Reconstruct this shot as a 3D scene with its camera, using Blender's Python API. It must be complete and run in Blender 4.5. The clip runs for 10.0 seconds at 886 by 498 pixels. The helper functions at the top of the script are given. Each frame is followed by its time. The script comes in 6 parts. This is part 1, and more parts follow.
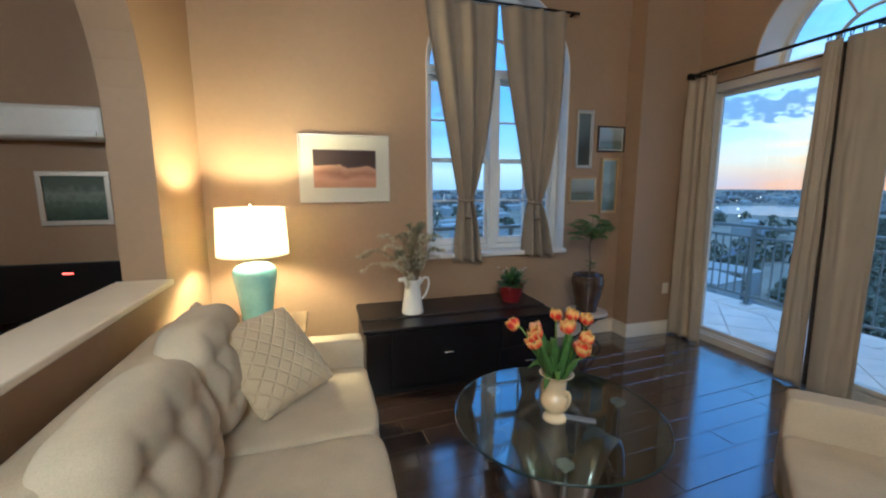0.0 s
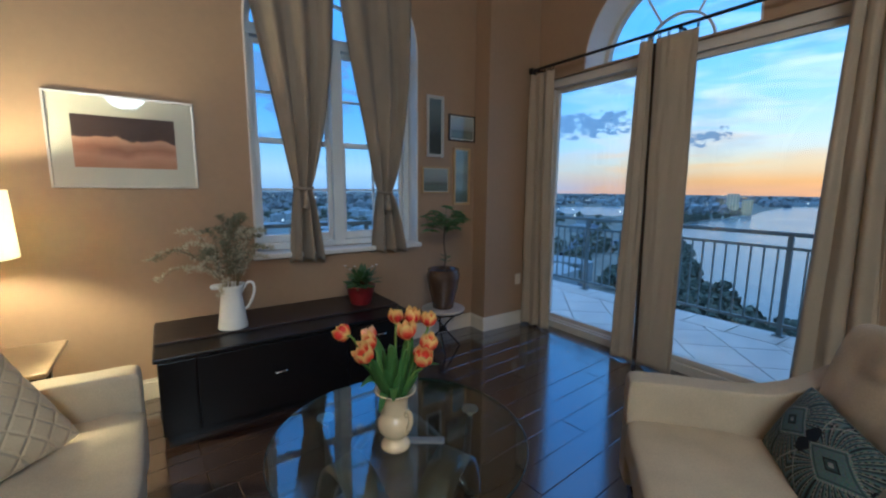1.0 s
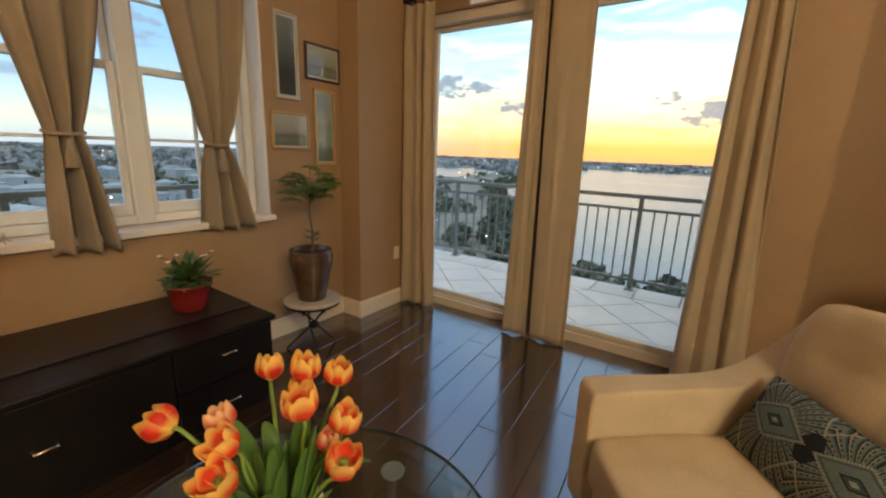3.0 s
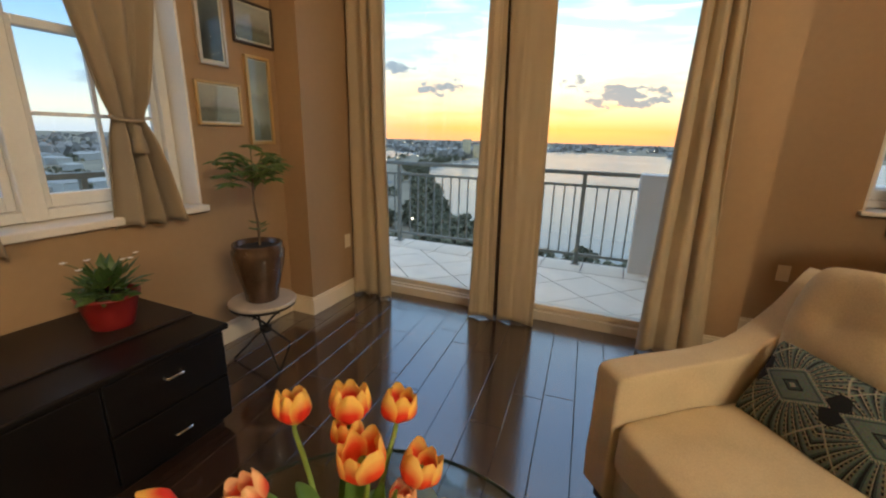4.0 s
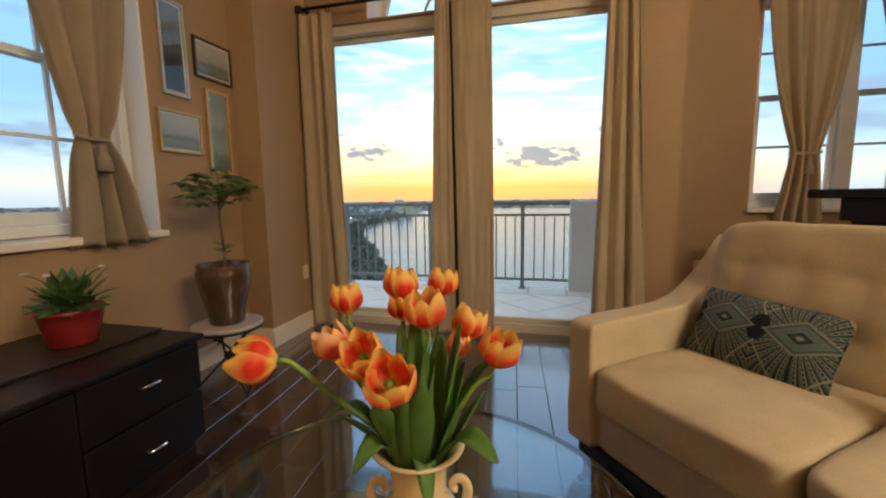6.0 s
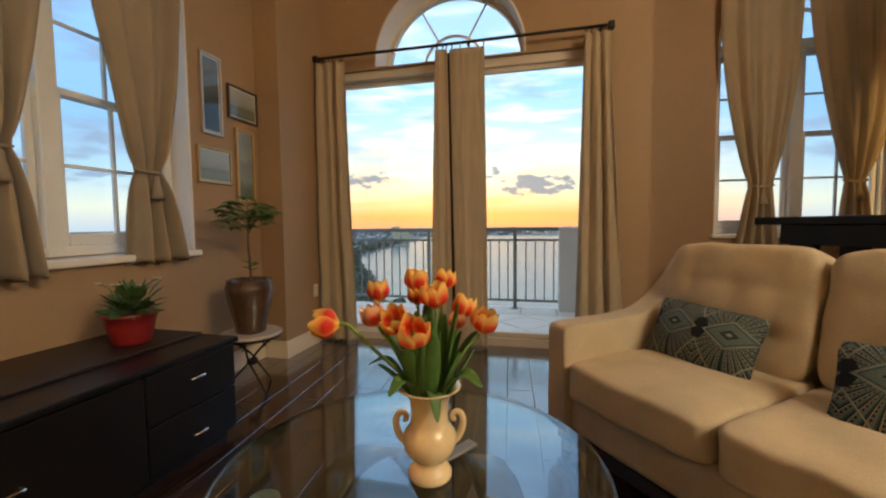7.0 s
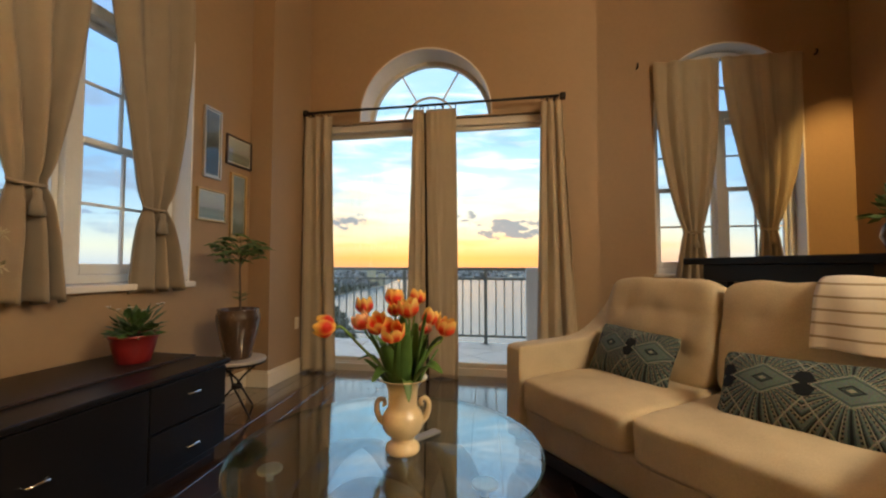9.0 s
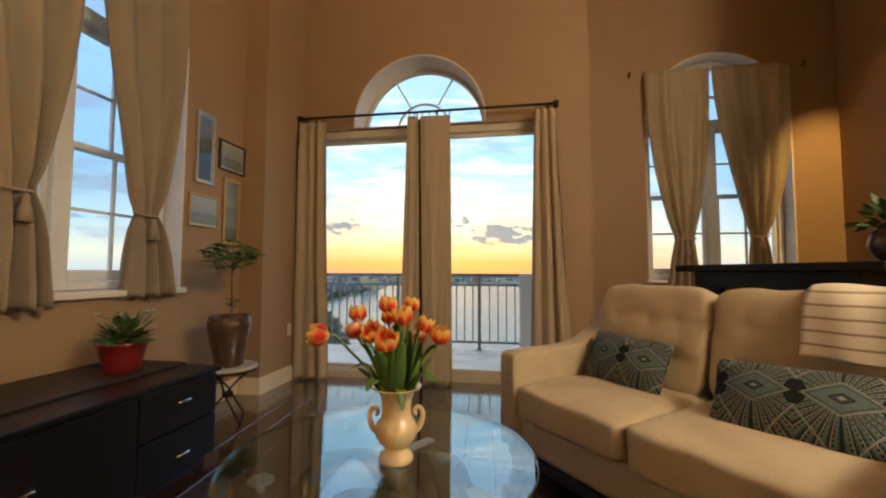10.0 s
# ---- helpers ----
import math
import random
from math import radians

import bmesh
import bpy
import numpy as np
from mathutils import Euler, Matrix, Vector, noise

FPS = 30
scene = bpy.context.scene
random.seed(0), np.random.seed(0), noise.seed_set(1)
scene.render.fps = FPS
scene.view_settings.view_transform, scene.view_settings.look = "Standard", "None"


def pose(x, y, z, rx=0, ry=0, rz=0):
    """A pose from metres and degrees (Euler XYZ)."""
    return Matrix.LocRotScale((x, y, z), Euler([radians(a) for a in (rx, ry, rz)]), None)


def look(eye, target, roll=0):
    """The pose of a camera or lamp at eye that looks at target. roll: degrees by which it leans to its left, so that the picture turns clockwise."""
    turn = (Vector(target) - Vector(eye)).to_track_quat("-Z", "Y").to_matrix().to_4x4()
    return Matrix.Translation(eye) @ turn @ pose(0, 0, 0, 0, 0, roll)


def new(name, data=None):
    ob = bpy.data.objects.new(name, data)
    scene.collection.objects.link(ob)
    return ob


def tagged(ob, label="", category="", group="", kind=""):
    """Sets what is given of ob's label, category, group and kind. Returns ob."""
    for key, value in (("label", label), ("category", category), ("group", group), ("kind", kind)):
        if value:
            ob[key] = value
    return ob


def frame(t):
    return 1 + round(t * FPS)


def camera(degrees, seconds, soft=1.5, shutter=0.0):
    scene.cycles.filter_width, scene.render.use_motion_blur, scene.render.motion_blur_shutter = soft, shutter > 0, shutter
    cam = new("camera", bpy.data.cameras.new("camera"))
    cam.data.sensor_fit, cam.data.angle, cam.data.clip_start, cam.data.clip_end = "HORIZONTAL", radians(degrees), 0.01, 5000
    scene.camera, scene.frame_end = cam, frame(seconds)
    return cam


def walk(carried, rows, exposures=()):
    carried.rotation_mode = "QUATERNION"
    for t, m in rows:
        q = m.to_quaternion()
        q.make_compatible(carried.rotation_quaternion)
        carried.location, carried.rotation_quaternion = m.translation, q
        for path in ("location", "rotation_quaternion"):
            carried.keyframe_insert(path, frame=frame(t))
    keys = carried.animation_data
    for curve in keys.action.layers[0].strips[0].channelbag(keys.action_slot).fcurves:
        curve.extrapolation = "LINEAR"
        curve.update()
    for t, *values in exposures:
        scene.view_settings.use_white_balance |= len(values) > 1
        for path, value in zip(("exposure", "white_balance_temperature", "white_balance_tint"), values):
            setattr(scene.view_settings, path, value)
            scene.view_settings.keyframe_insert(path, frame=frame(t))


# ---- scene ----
# ---- camera and its walk ----
cam = camera(94.9, 10.0, soft=2.2)
PATH = [
    (0, (0.268, 0.118, 1.562), (0.822, 2.016, 1.259), -0.1),
    (0.5, (0.457, 0.246, 1.49), (1.337, 2.019, 1.199), 0.1),
    (1, (0.615, 0.411, 1.443), (1.734, 2.042, 1.152), 0.5),
    (1.5, (0.753, 0.573, 1.47), (2.072, 2.044, 1.162), 0.9),
    (2, (0.873, 0.678, 1.46), (2.312, 2.025, 1.123), 1.8),
    (2.5, (0.867, 0.925, 1.439), (2.411, 2.135, 1.045), 2.1),
    (2.7, (0.876, 0.99, 1.43), (2.445, 2.155, 1.008), 2.1),
    (4, (0.929, 1.413, 1.372), (2.702, 2.17, 0.84), 1.5),
    (4.5, (0.935, 1.578, 1.317), (2.763, 2.209, 0.806), 0.6),
    (5, (0.935, 1.579, 1.196), (2.8, 2.148, 0.752), -0.4),
    (5.5, (0.837, 1.545, 1.126), (2.74, 2.062, 0.788), -0.7),
    (7, (0.321, 1.437, 1.096), (2.261, 1.908, 0.976), -0.6),
    (7.5, (0.177, 1.399, 1.073), (2.127, 1.842, 1.02), -0.3),
    (8, (0.053, 1.385, 1.05), (2.014, 1.78, 1.061), -0.2),
    (8.5, (-0.022, 1.357, 1.05), (1.942, 1.73, 1.108), 0.0),
    (9, (-0.018, 1.342, 1.052), (1.948, 1.699, 1.14), 0.1),
    (9.5, (-0.018, 1.345, 1.056), (1.952, 1.667, 1.167), 0.15),
    (10, (-0.018, 1.344, 1.061), (1.952, 1.67, 1.175), 0.2),
]
EXPOSURES = [(0, 1.65, 4250, 2), (0.5, 1.3, 4100, 2), (1, 1.22, 4050, 2), (1.5, 1.3, 4350, 3), (2, 1.65, 5400, 5), (2.5, 1.86, 6500, 7), (4, 1.86, 6400, 7), (5.5, 1.9, 6200, 7), (7, 1.71, 6200, 8), (10, 1.73, 6400, 8)]
walk(cam, [(t, look(eye, target, roll)) for t, eye, target, roll in PATH], EXPOSURES)

# ---- world: dusk sky, sunset over the lake to the east ----
world = bpy.data.worlds.new("world")
scene.world = world
world.use_nodes = True
wn, wl = world.node_tree.nodes, world.node_tree.links
wn.clear()


def wnode(kind, **inputs):
    n = wn.new(kind)
    for k, v in inputs.items():
        n.inputs[k].default_value = v
    return n


def ramp(nodes, stops, fac=None, links=None):
    r = nodes.new("ShaderNodeValToRGB")
    el = r.color_ramp.elements
    while len(el) < len(stops):
        el.new(0.5)
    for e, (p, c) in zip(el, stops):
        e.position, e.color = p, (*c, 1) if len(c) == 3 else c
    if fac is not None:
        links.new(fac, r.inputs[0])
    return r


coord = wn.new("ShaderNodeTexCoord")
sep = wn.new("ShaderNodeSeparateXYZ")
wl.new(coord.outputs["Generated"], sep.inputs[0])
SKY_EAST = [(0.0, (0.58, 0.28, 0.13)), (0.02, (0.70, 0.31, 0.09)), (0.055, (0.72, 0.50, 0.25)), (0.10, (0.67, 0.62, 0.47)), (0.18, (0.46, 0.58, 0.59)),
            (0.32, (0.25, 0.48, 0.64)), (0.6, (0.50, 0.59, 0.70)), (1.0, (0.54, 0.58, 0.64))]
SKY_NORTH = [(0.0, (0.36, 0.41, 0.46)), (0.04, (0.50, 0.52, 0.44)), (0.10, (0.31, 0.44, 0.52)), (0.2, (0.19, 0.35, 0.55)),
             (0.5, (0.22, 0.40, 0.74)), (1.0, (0.50, 0.55, 0.64))]
east = ramp(wn, SKY_EAST, sep.outputs["Z"], wl)
north = ramp(wn, SKY_NORTH, sep.outputs["Z"], wl)
# how far towards the sunset
toward = wn.new("ShaderNodeVectorMath")
toward.operation = "DOT_PRODUCT"
toward.inputs[1].default_value = (0.985, 0.17, 0.0)
wl.new(coord.outputs["Generated"], toward.inputs[0])
tr = ramp(wn, [(0.78, (0, 0, 0)), (0.97, (1, 1, 1))], toward.outputs["Value"], wl)
mixsky = wn.new("ShaderNodeMixRGB")
wl.new(tr.outputs[0], mixsky.inputs[0])
wl.new(north.outputs[0], mixsky.inputs[1])
wl.new(east.outputs[0], mixsky.inputs[2])
# clouds: flat, stretched banks
cmap = wn.new("ShaderNodeMapping")
cmap.inputs["Scale"].default_value = (3.6, 3.6, 13.0)
cmap.inputs["Location"].default_value = (0.3, 0.15, 0.4)
wl.new(coord.outputs["Generated"], cmap.inputs[0])
cn = wn.new("ShaderNodeTexNoise")
cn.inputs["Scale"].default_value, cn.inputs["Detail"].default_value, cn.inputs["Roughness"].default_value = 1.6, 9, 0.56
wl.new(cmap.outputs[0], cn.inputs["Vector"])
cr = ramp(wn, [(0.53, (0, 0, 0)), (0.63, (1, 1, 1))], cn.outputs["Fac"], wl)
band = ramp(wn, [(0.03, (0, 0, 0)), (0.09, (0.85, 0.85, 0.85)), (0.3, (0.75, 0.75, 0.75)), (0.6, (0.3, 0.3, 0.3))], sep.outputs["Z"], wl)
cm0 = wn.new("ShaderNodeMath")
cm0.operation = "MULTIPLY"
wl.new(cr.outputs[0], cm0.inputs[0])
wl.new(band.outputs[0], cm0.inputs[1])


def wmath(op, a, b):
    q = wn.new("ShaderNodeMath")
    q.operation = op
    for i, v in enumerate((a, b)):
        if isinstance(v, (int, float)):
            q.inputs[i].default_value = v
        else:
            wl.new(v, q.inputs[i])
    return q.outputs[0]


# single grey clouds low over the lake: azimuth (north of east), elevation, half width, half height in degrees
fine = wn.new("ShaderNodeTexNoise")
fine.inputs["Scale"].default_value, fine.inputs["Detail"].default_value, fine.inputs["Roughness"].default_value = 26.0, 6, 0.62
fmap = wn.new("ShaderNodeMapping")
fmap.inputs["Scale"].default_value = (1, 1, 2.2)
wl.new(coord.outputs["Generated"], fmap.inputs[0])
wl.new(fmap.outputs[0], fine.inputs["Vector"])
azim = wmath("MULTIPLY", wmath("ARCTAN2", sep.outputs["Y"], sep.outputs["X"]), 180 / math.pi)
elev = wmath("MULTIPLY", wmath("ARCSINE", sep.outputs["Z"], 0.0), 180 / math.pi)
total = wmath("MULTIPLY", cm0.outputs[0], wmath("SUBTRACT", 1.0, wmath("MULTIPLY", tr.outputs[0], 0.75)))
for az, el, wd, ht in ((0.5, 5.2, 5.2, 1.5), (7.0, 7.0, 1.9, 1.0), (24, 6.2, 3.4, 1.0), (36, 8.2, 8.5, 1.5), (-8, 8.4, 1.6, 0.8), (53, 9.6, 3.0, 0.6), (54, 5.8, 6, 0.4), (79, 13.5, 15, 4.2)):
    dx = wmath("DIVIDE", wmath("SUBTRACT", azim, az), wd)
    dy = wmath("DIVIDE", wmath("SUBTRACT", elev, el), ht)
    rad = wmath("ADD", wmath("MULTIPLY", dx, dx), wmath("MULTIPLY", dy, dy))
    edge = wmath("SUBTRACT", wmath("MULTIPLY", fine.outputs["Fac"], 5.4), wmath("ADD", rad, 1.9))
    q = wn.new("ShaderNodeClamp")
    wl.new(wmath("MULTIPLY", edge, 2.6), q.inputs[0])
    total = wmath("MAXIMUM", total, wmath("MULTIPLY", q.outputs[0], 0.96))
cm = wn.new("ShaderNodeMath")
cm.operation = "MAXIMUM"
cm.inputs[1].default_value = 0.0
wl.new(total, cm.inputs[0])
# thin warm streaks over the sunset
wmap = wn.new("ShaderNodeMapping")
wmap.inputs["Scale"].default_value, wmap.inputs["Rotation"].default_value = (2.2, 2.2, 15.0), (0.05, 0.12, 0.0)
wl.new(coord.outputs["Generated"], wmap.inputs[0])
wnz = wn.new("ShaderNodeTexNoise")
wnz.inputs["Scale"].default_value, wnz.inputs["Detail"].default_value, wnz.inputs["Distortion"].default_value = 2.4, 6, 0.6
wl.new(wmap.outputs[0], wnz.inputs["Vector"])
wisp = ramp(wn, [(0.46, (0, 0, 0)), (0.66, (0.75, 0.75, 0.75))], wnz.outputs["Fac"], wl)
wispcol = ramp(wn, [(0.0, (0.78, 0.32, 0.10)), (0.06, (0.84, 0.40, 0.13)), (0.14, (0.86, 0.64, 0.42)), (0.3, (0.84, 0.78, 0.72)), (0.6, (0.76, 0.78, 0.86))], sep.outputs["Z"], wl)
mixw = wn.new("ShaderNodeMixRGB")
wl.new(wisp.outputs[0], mixw.inputs[0])
wl.new(mixsky.outputs[0], mixw.inputs[1])
wl.new(wispcol.outputs[0], mixw.inputs[2])
mixsun = wn.new("ShaderNodeMixRGB")
wl.new(tr.outputs[0], mixsun.inputs[0])
wl.new(mixsky.outputs[0], mixsun.inputs[1])
wl.new(mixw.outputs[0], mixsun.inputs[2])
ccol = wn.new("ShaderNodeMixRGB")
ccol.inputs[1].default_value, ccol.inputs[2].default_value = (0.19, 0.26, 0.37, 1), (0.145, 0.195, 0.24, 1)
wl.new(tr.outputs[0], ccol.inputs[0])
mixc = wn.new("ShaderNodeMixRGB")
wl.new(cm.outputs[0], mixc.inputs[0])
wl.new(mixsun.outputs[0], mixc.inputs[1])
wl.new(ccol.outputs[0], mixc.inputs[2])
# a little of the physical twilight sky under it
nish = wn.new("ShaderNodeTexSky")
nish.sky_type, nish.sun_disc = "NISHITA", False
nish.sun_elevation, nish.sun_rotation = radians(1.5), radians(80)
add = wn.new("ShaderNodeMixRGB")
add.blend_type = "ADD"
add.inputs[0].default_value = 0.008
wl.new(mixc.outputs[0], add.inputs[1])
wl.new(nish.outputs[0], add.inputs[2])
bg = wn.new("ShaderNodeBackground")
bg.inputs["Strength"].default_value = 0.63
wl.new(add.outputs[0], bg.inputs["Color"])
wo = wn.new("ShaderNodeOutputWorld")
wl.new(bg.outputs[0], wo.inputs["Surface"])


def bulb(name, at, watts, size, color):
    d = bpy.data.lights.new(name, "POINT")
    d.energy, d.shadow_soft_size, d.color = watts, size, color
    ob = new(name, d)
    ob.location = at
    return ob


LAMP = (-0.22, 3.2)
bulb("lamp_bulb", (LAMP[0], LAMP[1], 1.27), 43, 0.05, (1.0, 0.66, 0.25))
FILL_LAMPS = ((-0.25, -1.35, 3.15), (0.2, -2.4, 3.15), (-2.3, -0.4, 2.6))   # unseen fill lamps, added behind the camera and in the next room
for p, watts in zip(FILL_LAMPS, (64, 52, 46)):
    bulb("fill_bulb", (p[0], p[1], p[2] - 0.06), watts, 0.30, (1.0, 0.84, 0.60))
# a track spot of the kitchen, turned to the wall beside the east window
SPOT = (2.75, -1.735, 4.0)
sd = bpy.data.lights.new("spot_bulb", "SPOT")
sd.energy, sd.color, sd.shadow_soft_size, sd.spot_size, sd.spot_blend = 130, (1.0, 0.60, 0.20), 0.03, radians(30), 0.8
new("spot_bulb", sd).matrix_basis = look(SPOT, (4.36, -1.60, 1.75))


# ---- materials ----
def material(name, color, rough=0.6, metal=0.0, var=0.12, scale=6.0, fine=60.0, bump=0.0, bump_scale=120.0, spec=0.5, coat=0.0,
             sheen=0.0, color2=None, per_object=0.0, stretch=(1, 1, 1), rough_var=0.08, coat_ior=1.5):
    m = bpy.data.materials.new(name)
    m.use_nodes = True
    n, l = m.node_tree.nodes, m.node_tree.links
    b = n["Principled BSDF"]
    tc = n.new("ShaderNodeTexCoord")
    mp = n.new("ShaderNodeMapping")
    mp.inputs["Scale"].default_value = stretch
    l.new(tc.outputs["Object"], mp.inputs[0])
    n1, n2 = n.new("ShaderNodeTexNoise"), n.new("ShaderNodeTexNoise")
    n1.inputs["Scale"].default_value, n1.inputs["Detail"].default_value = scale, 4
    n2.inputs["Scale"].default_value, n2.inputs["Detail"].default_value = fine, 3
    for t in (n1, n2):
        l.new(mp.outputs[0], t.inputs["Vector"])
    mixn = n.new("ShaderNodeMixRGB")
    mixn.inputs[0].default_value = 0.4
    l.new(n1.outputs["Fac"], mixn.inputs[1])
    l.new(n2.outputs["Fac"], mixn.inputs[2])
    lo = tuple(c * (1 - var) for c in color)
    hi = tuple(min(1, c * (1 + var)) for c in (color2 or color))
    r = ramp(n, [(0.3, lo), (0.7, hi)], mixn.outputs[0], l)
    col = r.outputs[0]
    if per_object:
        oi = n.new("ShaderNodeObjectInfo")
        hs = n.new("ShaderNodeHueSaturation")
        mr = n.new("ShaderNodeMapRange")
        mr.inputs["To Min"].default_value, mr.inputs["To Max"].default_value = 1 - per_object, 1 + per_object
        l.new(oi.outputs["Random"], mr.inputs["Value"])
        l.new(mr.outputs[0], hs.inputs["Value"])
        l.new(col, hs.inputs["Color"])
        col = hs.outputs[0]
    l.new(col, b.inputs["Base Color"])
    rr = n.new("ShaderNodeMapRange")
    rr.inputs["To Min"].default_value, rr.inputs["To Max"].default_value = max(0.02, rough - rough_var), min(1, rough + rough_var)
    l.new(mixn.outputs[0], rr.inputs["Value"])
    l.new(rr.outputs[0], b.inputs["Roughness"])
    b.inputs["Metallic"].default_value = metal
    b.inputs["Specular IOR Level"].default_value = spec
    b.inputs["Coat Weight"].default_value = coat
    b.inputs["Coat Roughness"].default_value = 0.12
    b.inputs["Coat IOR"].default_value = coat_ior
    b.inputs["Sheen Weight"].default_value = sheen
    if bump:
        n3 = n.new("ShaderNodeTexNoise")
        n3.inputs["Scale"].default_value, n3.inputs["Detail"].default_value = bump_scale, 5
        l.new(mp.outputs[0], n3.inputs["Vector"])
        bp = n.new("ShaderNodeBump")
        bp.inputs["Strength"].default_value, bp.inputs["Distance"].default_value = bump, 0.004
        l.new(n3.outputs["Fac"], bp.inputs["Height"])
        l.new(bp.outputs[0], b.inputs["Normal"])
    return m


def pane_glass(name, tint=(0.97, 0.98, 0.975), gain=0.7, power=4.5):
    """Thin clear glass: mostly clear, with gloss that grows at a slant."""
    m = bpy.data.materials.new(name)
    m.use_nodes = True
    n, l = m.node_tree.nodes, m.node_tree.links
    n.remove(n["Principled BSDF"])
    tr_, gl, mx, fr = n.new("ShaderNodeBsdfTransparent"), n.new("ShaderNodeBsdfGlossy"), n.new("ShaderNodeMixShader"), n.new("ShaderNodeLayerWeight")
    tr_.inputs[0].default_value = (*tint, 1)
    gl.inputs["Roughness"].default_value = 0.0
    pw, ma = n.new("ShaderNodeMath"), n.new("ShaderNodeMath")
    pw.operation, pw.inputs[1].default_value = "POWER", power
    ma.operation, ma.inputs[1].default_value, ma.inputs[2].default_value = "MULTIPLY_ADD", gain, 0.03
    l.new(fr.outputs["Facing"], pw.inputs[0])
    l.new(pw.outputs[0], ma.inputs[0])
    l.new(ma.outputs[0], mx.inputs[0])
    l.new(tr_.outputs[0], mx.inputs[1])
    l.new(gl.outputs[0], mx.inputs[2])
    l.new(mx.outputs[0], n["Material Output"].inputs[0])
    return m


def see_through(m, color, share):
    """Lets a share of the light pass through a thin leaf or cloth."""
    n, l = m.node_tree.nodes, m.node_tree.links
    t_, mx = n.new("ShaderNodeBsdfTranslucent"), n.new("ShaderNodeMixShader")
    t_.inputs[0].default_value = (*color, 1)
    mx.inputs[0].default_value = share
    l.new(n["Principled BSDF"].outputs[0], mx.inputs[1])
    l.new(t_.outputs[0], mx.inputs[2])
    l.new(mx.outputs[0], n["Material Output"].inputs[0])


def fabric(name, color, weave=900.0, var=0.1, translucent=0.0, sheen=0.2):
    m = material(name, color, rough=0.9, var=var, scale=5, fine=180, bump=0.25, bump_scale=weave, spec=0.15, sheen=sheen)
    if translucent:
        see_through(m, color, translucent)
    return m


def emitter(name, color, strength):
    m = bpy.data.materials.new(name)
    m.use_nodes = True
    b = m.node_tree.nodes["Principled BSDF"]
    b.inputs["Base Color"].default_value = (*color, 1)
    b.inputs["Emission Color"].default_value = (*color, 1)
    b.inputs["Emission Strength"].default_value = strength
    return m


WALL = material("terracotta_wall_paint", (0.34, 0.222, 0.121), rough=0.55, var=0.06, scale=1.5, fine=25, bump=0.12, bump_scale=180, spec=0.35)
# same paint as WALL, only a little darker in colour, for the next room
WALL_DARK = material("darker_terracotta_paint", (0.30, 0.19, 0.10), rough=0.6, var=0.08, scale=1.5, bump=0.1)
CEIL = material("ceiling_paint", (0.55, 0.42, 0.30), rough=0.8, var=0.05, scale=2)
TRIM = material("cream_trim_paint", (0.72, 0.62, 0.46), rough=0.4, var=0.06, scale=4, bump=0.04)
REVEAL = material("white_reveal_paint", (0.74, 0.68, 0.60), rough=0.55, var=0.05, scale=3, bump=0.06)
FRAME = material("beige_aluminium_frame", (0.62, 0.55, 0.44), rough=0.4, var=0.05, scale=5)
WFRAME = material("white_window_frame", (0.74, 0.74, 0.72), rough=0.4, var=0.05, scale=5)
PLANK = material("dark_stained_plank", (0.040, 0.022, 0.015), rough=0.17, var=0.28, scale=3, fine=30, bump=0.04, bump_scale=9, stretch=(1.2, 9, 9), per_object=0.25, rough_var=0.06, spec=1.0, coat=1.0, coat_ior=1.75)
GROOVE = material("plank_groove", (0.008, 0.004, 0.003), rough=0.7)
SOFA = fabric("cream_sofa_fabric", (0.52, 0.435, 0.295), weave=240, var=0.17, sheen=0.05)
SOFA_DARK = material("sofa_black_plinth", (0.012, 0.009, 0.008), rough=0.4)
PILLOW = fabric("cream_pillow_fabric", (0.62, 0.50, 0.30), weave=260)


def quilt(m, step):
    """Diamond quilting pressed into a fabric."""
    n, l = m.node_tree.nodes, m.node_tree.links
    b = n["Principled BSDF"]
    tc, sp = n.new("ShaderNodeTexCoord"), n.new("ShaderNodeSeparateXYZ")
    l.new(tc.outputs["Object"], sp.inputs[0])
    lines = []
    for op in ("ADD", "SUBTRACT"):
        s, p, q = n.new("ShaderNodeMath"), n.new("ShaderNodeMath"), n.new("ShaderNodeMath")
        s.operation, p.operation, q.operation = op, "PINGPONG", "MINIMUM"
        l.new(sp.outputs["X"], s.inputs[0])
        l.new(sp.outputs["Y"], s.inputs[1])
        l.new(s.outputs[0], p.inputs[0])
        p.inputs[1].default_value, q.inputs[1].default_value = step, 0.012
        l.new(p.outputs[0], q.inputs[0])
        lines.append(q.outputs[0])
    mn, bp = n.new("ShaderNodeMath"), n.new("ShaderNodeBump")
    mn.operation = "MINIMUM"
    l.new(lines[0], mn.inputs[0])
    l.new(lines[1], mn.inputs[1])
    bp.inputs["Strength"].default_value, bp.inputs["Distance"].default_value = 0.8, 0.6
    l.new(mn.outputs[0], bp.inputs["Height"])
    l.new(bp.outputs[0], b.inputs["Normal"])


